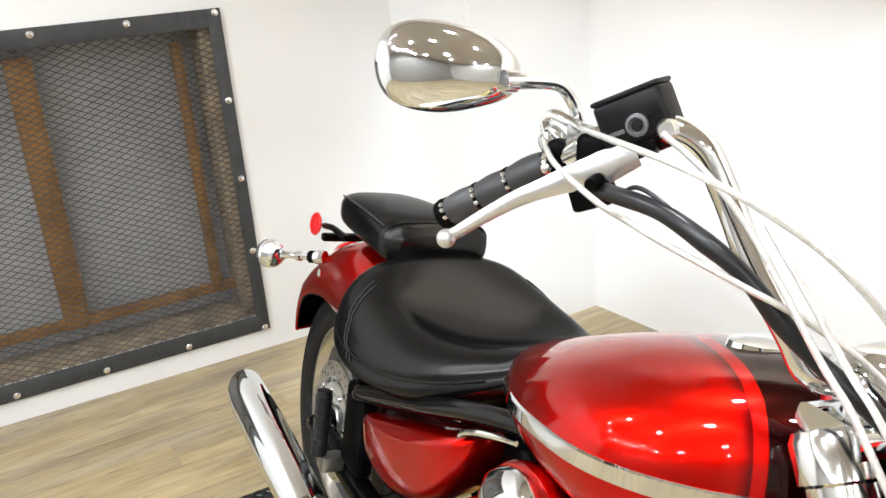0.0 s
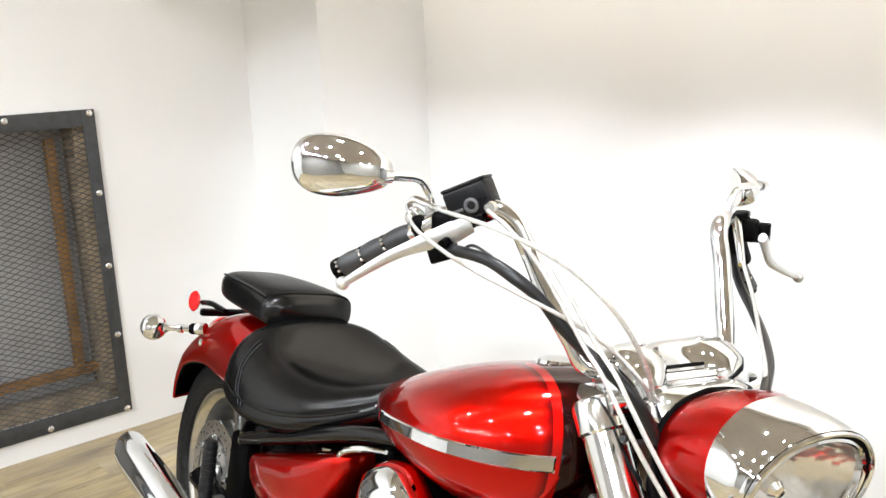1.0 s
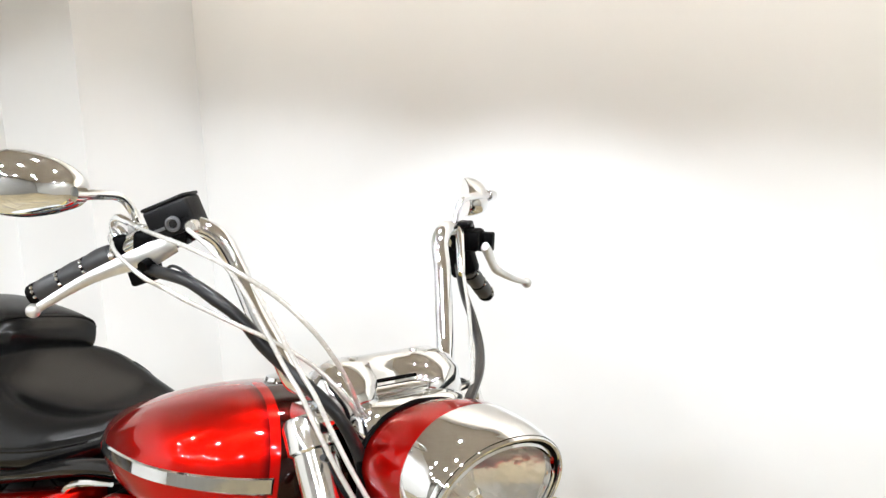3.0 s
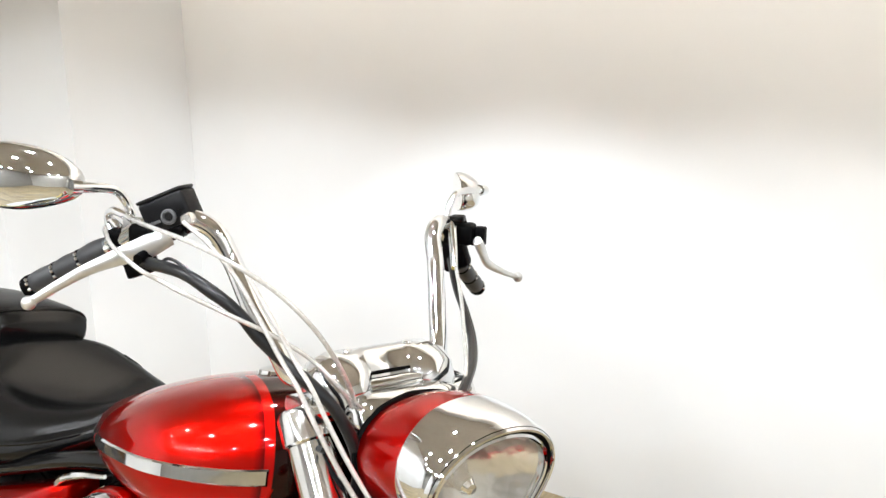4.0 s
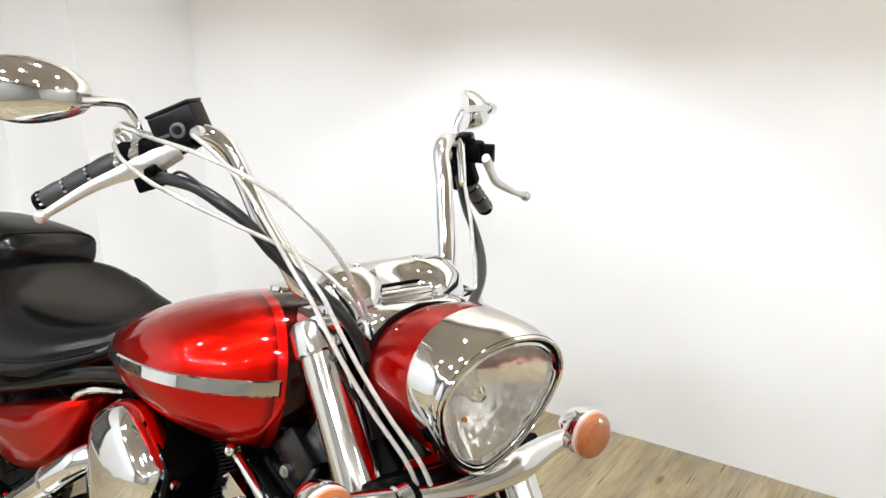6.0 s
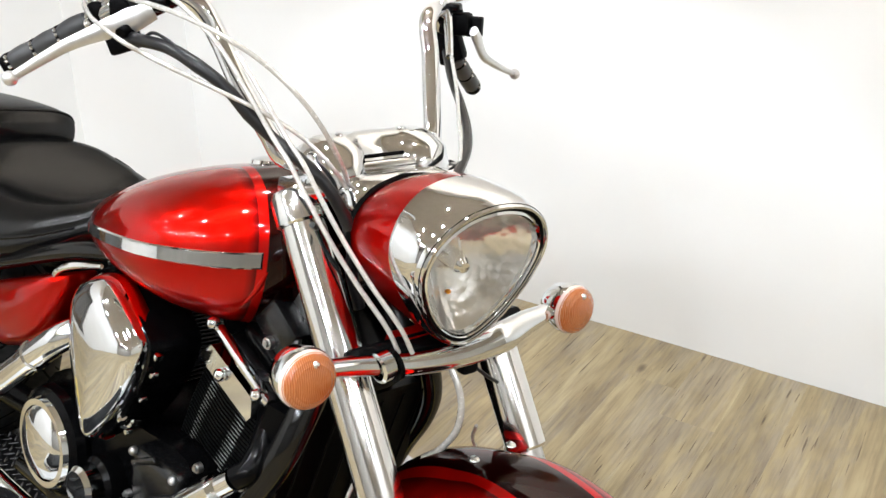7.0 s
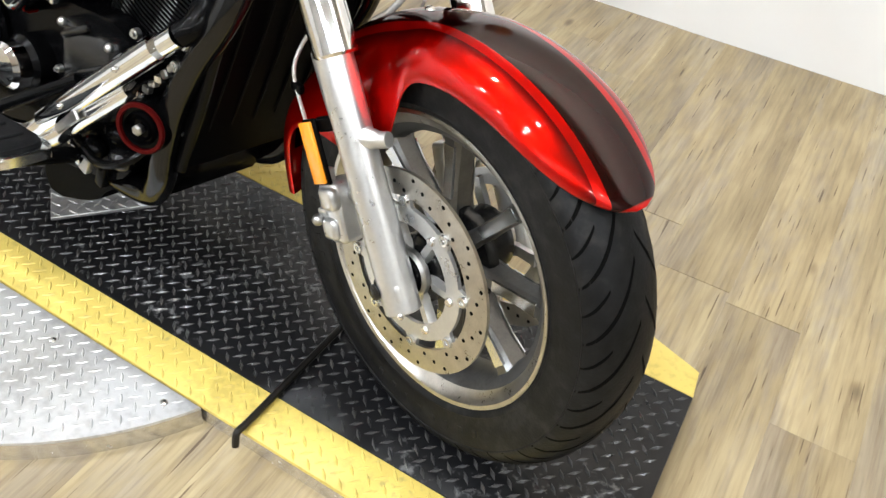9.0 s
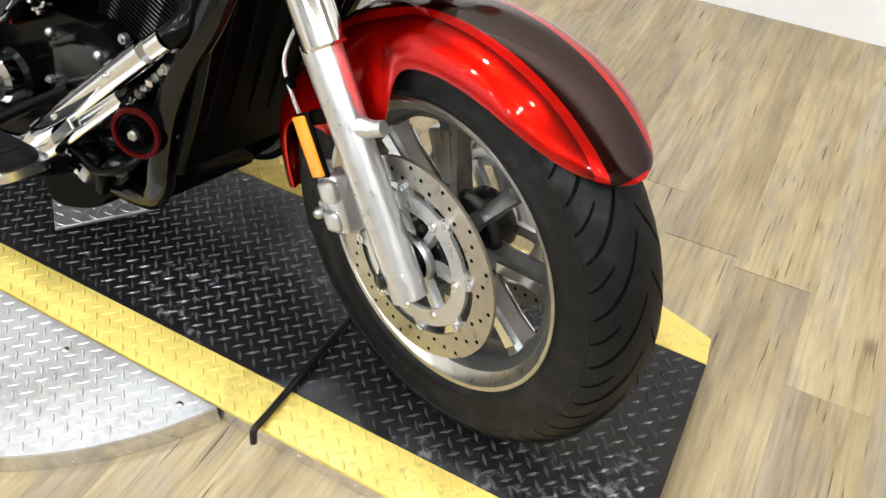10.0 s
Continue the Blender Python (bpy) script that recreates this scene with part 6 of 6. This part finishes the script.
for t, r in ((0.0, 0.030), (0.03, 0.040), (0.10, 0.043), (0.50, 0.047), (0.90, 0.047), (0.985, 0.046), (1.0, 0.044), (0.985, 0.041), (0.60, 0.039)):
    loop = []
    for k in range(36):
        a = 2 * math.pi * k / 36
        cut = 0.035 * math.sin(a) if t > 0.92 else 0.0
        q = a0.lerp(a1, t) + ax * cut + r * (math.cos(a) * side + math.sin(a) * up)
        loop.append(q)
    mf_loops.append(loop)
mf = part("muffler", loft(mf_loops), M_CHROME, bike, "chrome muffler with slash-cut end", auto=50)
part("baffle", lathe([(0.0, 0), (0.038, 0.0), (0.038, 0.01)], a0.lerp(a1, 0.82), ax, 24), M_BLACK, mf)

# side cover, seat lock shield, pegs and boards
SIDE = rounded([(-1.325, 0.518), (-1.25, 0.550), (-1.10, 0.604), (-0.98, 0.645), (-0.935, 0.655), (-0.94, 0.61), (-0.99, 0.535), (-1.06, 0.482), (-1.16, 0.444), (-1.26, 0.442), (-1.315, 0.468)], 3)
for s in (-1, 1):
    k_loops = []
    cx, cz = -1.12, 0.565
    for k, y in ((0.96, 0.10), (1.0, 0.13), (1.0, 0.155), (0.95, 0.172), (0.80, 0.184), (0.5, 0.191), (0.15, 0.193)):
        k_loops.append([(cx + (x - cx) * k, s * y, cz + (z - cz) * k) for x, z in SIDE])
    part("side_cover", loft(k_loops), M_RED, bike, "glossy red side cover", auto=50)
    part("knee_shield", tube([(-0.965, s * 0.168, 0.640), (-0.935, s * 0.174, 0.668), (-0.885, s * 0.170, 0.690), (-0.83, s * 0.155, 0.702)], [0.005, 0.0065, 0.0065, 0.004], 10, 5), M_CHROME if s < 0 else M_BLACK, bike, "bright trim under the tank")
    peg = part("passenger_peg", tube([(-1.475, s * 0.195, 0.36), (-1.49, s * 0.19, 0.495)], 0.0160, 18, 3), M_HOSE, bike, "ribbed black folded passenger peg")
    for k in range(8):
        part("rib", lathe([(0.0155, -0.0062), (0.0176, -0.0052), (0.0176, 0.0052), (0.0155, 0.0062)], Vector((-1.477, s * 0.1945, 0.375)).lerp(Vector((-1.489, s * 0.1905, 0.48)), k / 7), (-0.11, 0, 0.99), 16), M_HOSE, peg)
    part("peg_hinge", rbox((-1.47, s * 0.17, 0.345), (0.04, 0.05, 0.035), 0.008, 2), M_ALU, peg)
    part("shock_cover", rbox((-1.42, s * 0.135, 0.44), (0.10, 0.04, 0.18), 0.015, 2), M_PLASTIC, bike)
    FBO = rounded([(-0.93, -0.250), (-0.64, -0.250), (-0.590, -0.252), (-0.574, -0.270), (-0.575, -0.335), (-0.595, -0.360), (-0.65, -0.370), (-0.93, -0.365), (-0.955, -0.30)], 4)
    fb = part("footboard", slab([(x, y * -s) for x, y in FBO], 0.016, lambda u, v, w: (u, v, 0.257 + w + 0.06 * (u + 0.93)), 0.004), M_POLISH, bike, "footboard with black rubber mat and bright rim")
    part("rubber_mat", slab([(-0.755 + (x + 0.755) * 0.92, (y * 0.85 - 0.046) * -s) for x, y in FBO], 0.007, lambda u, v, w: (u, v, 0.272 + w + 0.06 * (u + 0.93)), 0.002), M_RUBBER, fb)
    for k in range(7):
        part("mat_rib", rbox((-0.90 + 0.045 * k, s * 0.309, 0.281 + 0.06 * (0.03 + 0.045 * k)), (0.012, 0.075, 0.005), 0.002, 1), M_RUBBER, fb)
    part("board_bracket", tube([(-0.62, s * 0.12, 0.23), (-0.62, s * 0.28, 0.262)], 0.014, 12, 3), M_BLACK, fb)
pedal = part("brake_pedal", tube([(-0.725, -0.250, 0.295), (-0.665, -0.220, 0.338), (-0.610, -0.190, 0.377)], 0.0105, 14, 5), M_BLACK, bike, "black brake pedal arm")
part("pedal_end", lathe([(0.0, 0.006), (0.007, 0.005), (0.0115, 0.0), (0.0105, -0.006)], (-0.727, -0.251, 0.2935), (-0.76, -0.38, -0.54), 16), M_GREY, pedal)
part("side_stand", tube([(-0.80, 0.13, 0.17), (-0.86, 0.24, 0.09), (-0.93, 0.33, 0.078)], 0.012, 12, 4), M_BLACK, bike, "black side stand on the platform")
part("belt_guard", rbox((-1.30, 0.13, 0.36), (0.55, 0.03, 0.06), 0.012, 2), M_BLACK, bike)

# tail: signals, reflector, brackets
tail = part("tail_bracket", tube([(-1.80, -0.06, 0.735), (-1.90, -0.06, 0.735), (-1.98, -0.055, 0.722)], 0.008, 10, 4), M_BLACK, bike, "black tail bracket")
part("tail_plate", rbox((-1.95, 0, 0.70), (0.02, 0.14, 0.02), 0.004, 1), M_BLACK, tail)
part("tail_lamp", lathe([(0.045, 0), (0.05, 0.02), (0.04, 0.045), (0.0, 0.05)], (-1.985, 0.03, 0.625), (-1, 0, 0.2), 24), M_REDLENS, bike, "red tail lamp")
part("red_reflector", lathe([(0.0, -0.004), (0.027, -0.004), (0.030, 0.0), (0.027, 0.004), (0.0, 0.005)], (-2.0, -0.072, 0.722), (0.1, -0.95, 0.1), 24), M_REDLENS, tail, "round red reflector")
for s in (-1, 1):
    st = part("rear_signal", lathe([(0.0, 0.0), (0.016, 0.0), (0.017, 0.022), (0.013, 0.030), (0.013, 0.044), (0.0095, 0.048), (0.0085, 0.066), (0.0125, 0.070), (0.0125, 0.082), (0.008, 0.086), (0.0075, 0.112), (0.014, 0.122)], (-1.83, s * 0.098, 0.680), (-0.77, s * 0.60, -0.16), 18), M_CHROME, bike, "chrome rear turn signal on a stem")
    part("stem_collar", lathe([(0.0135, -0.008), (0.0150, -0.006), (0.0150, 0.006), (0.0135, 0.008)], (-1.858, s * 0.120, 0.674), (-0.77, s * 0.60, -0.16), 18), M_PLASTIC, st)
    part("signal_shell", ball((-1.955, s * 0.195, 0.656), 0.036, 24, 16, (1, 1, 1)), M_CHROME, st)
    part("signal_lens", lathe([(0.026, 0.0), (0.026, 0.014), (0.018, 0.022), (0, 0.025)], (-1.968, s * 0.197, 0.656), (-1, s * 0.1, 0), 24), M_ORANGE, st)
    part("fender_bolt", ball((-1.81, s * 0.116, 0.648), 0.010, 12, 8, (1, 0.5, 1)), M_CHROME, bike)

# jack pad: a bare tread plate lying on the platform under the frame
block = thing("jack_pad", "bare diamond-tread plate jack pad on the lift platform under the engine", "jack pad", Matrix.Translation((-0.7605, 0.0475, 0.049)) @ Matrix.Rotation(radians(49.9), 4, "Z"))
part("pad_plate", rbox((0.0, 0.10, 0.0075), (0.198, 0.20, 0.008), 0.0015, 1), M_BLOCK, block)
part("pad_foot", rbox((0.0, 0.105, 0.002), (0.15, 0.15, 0.004), 0.0005, 1), M_BLACK, block)
tread_part("pad_tread", treads(lambda x, y: True, -0.088, 0.088, 0.010, 0.19, 0.0113), M_BLOCK, block)
part("pad_screw", ball((0.088, 0.010, 0.012), 0.0045, 10, 6, (1, 1, 0.4)), M_SCREW, block)
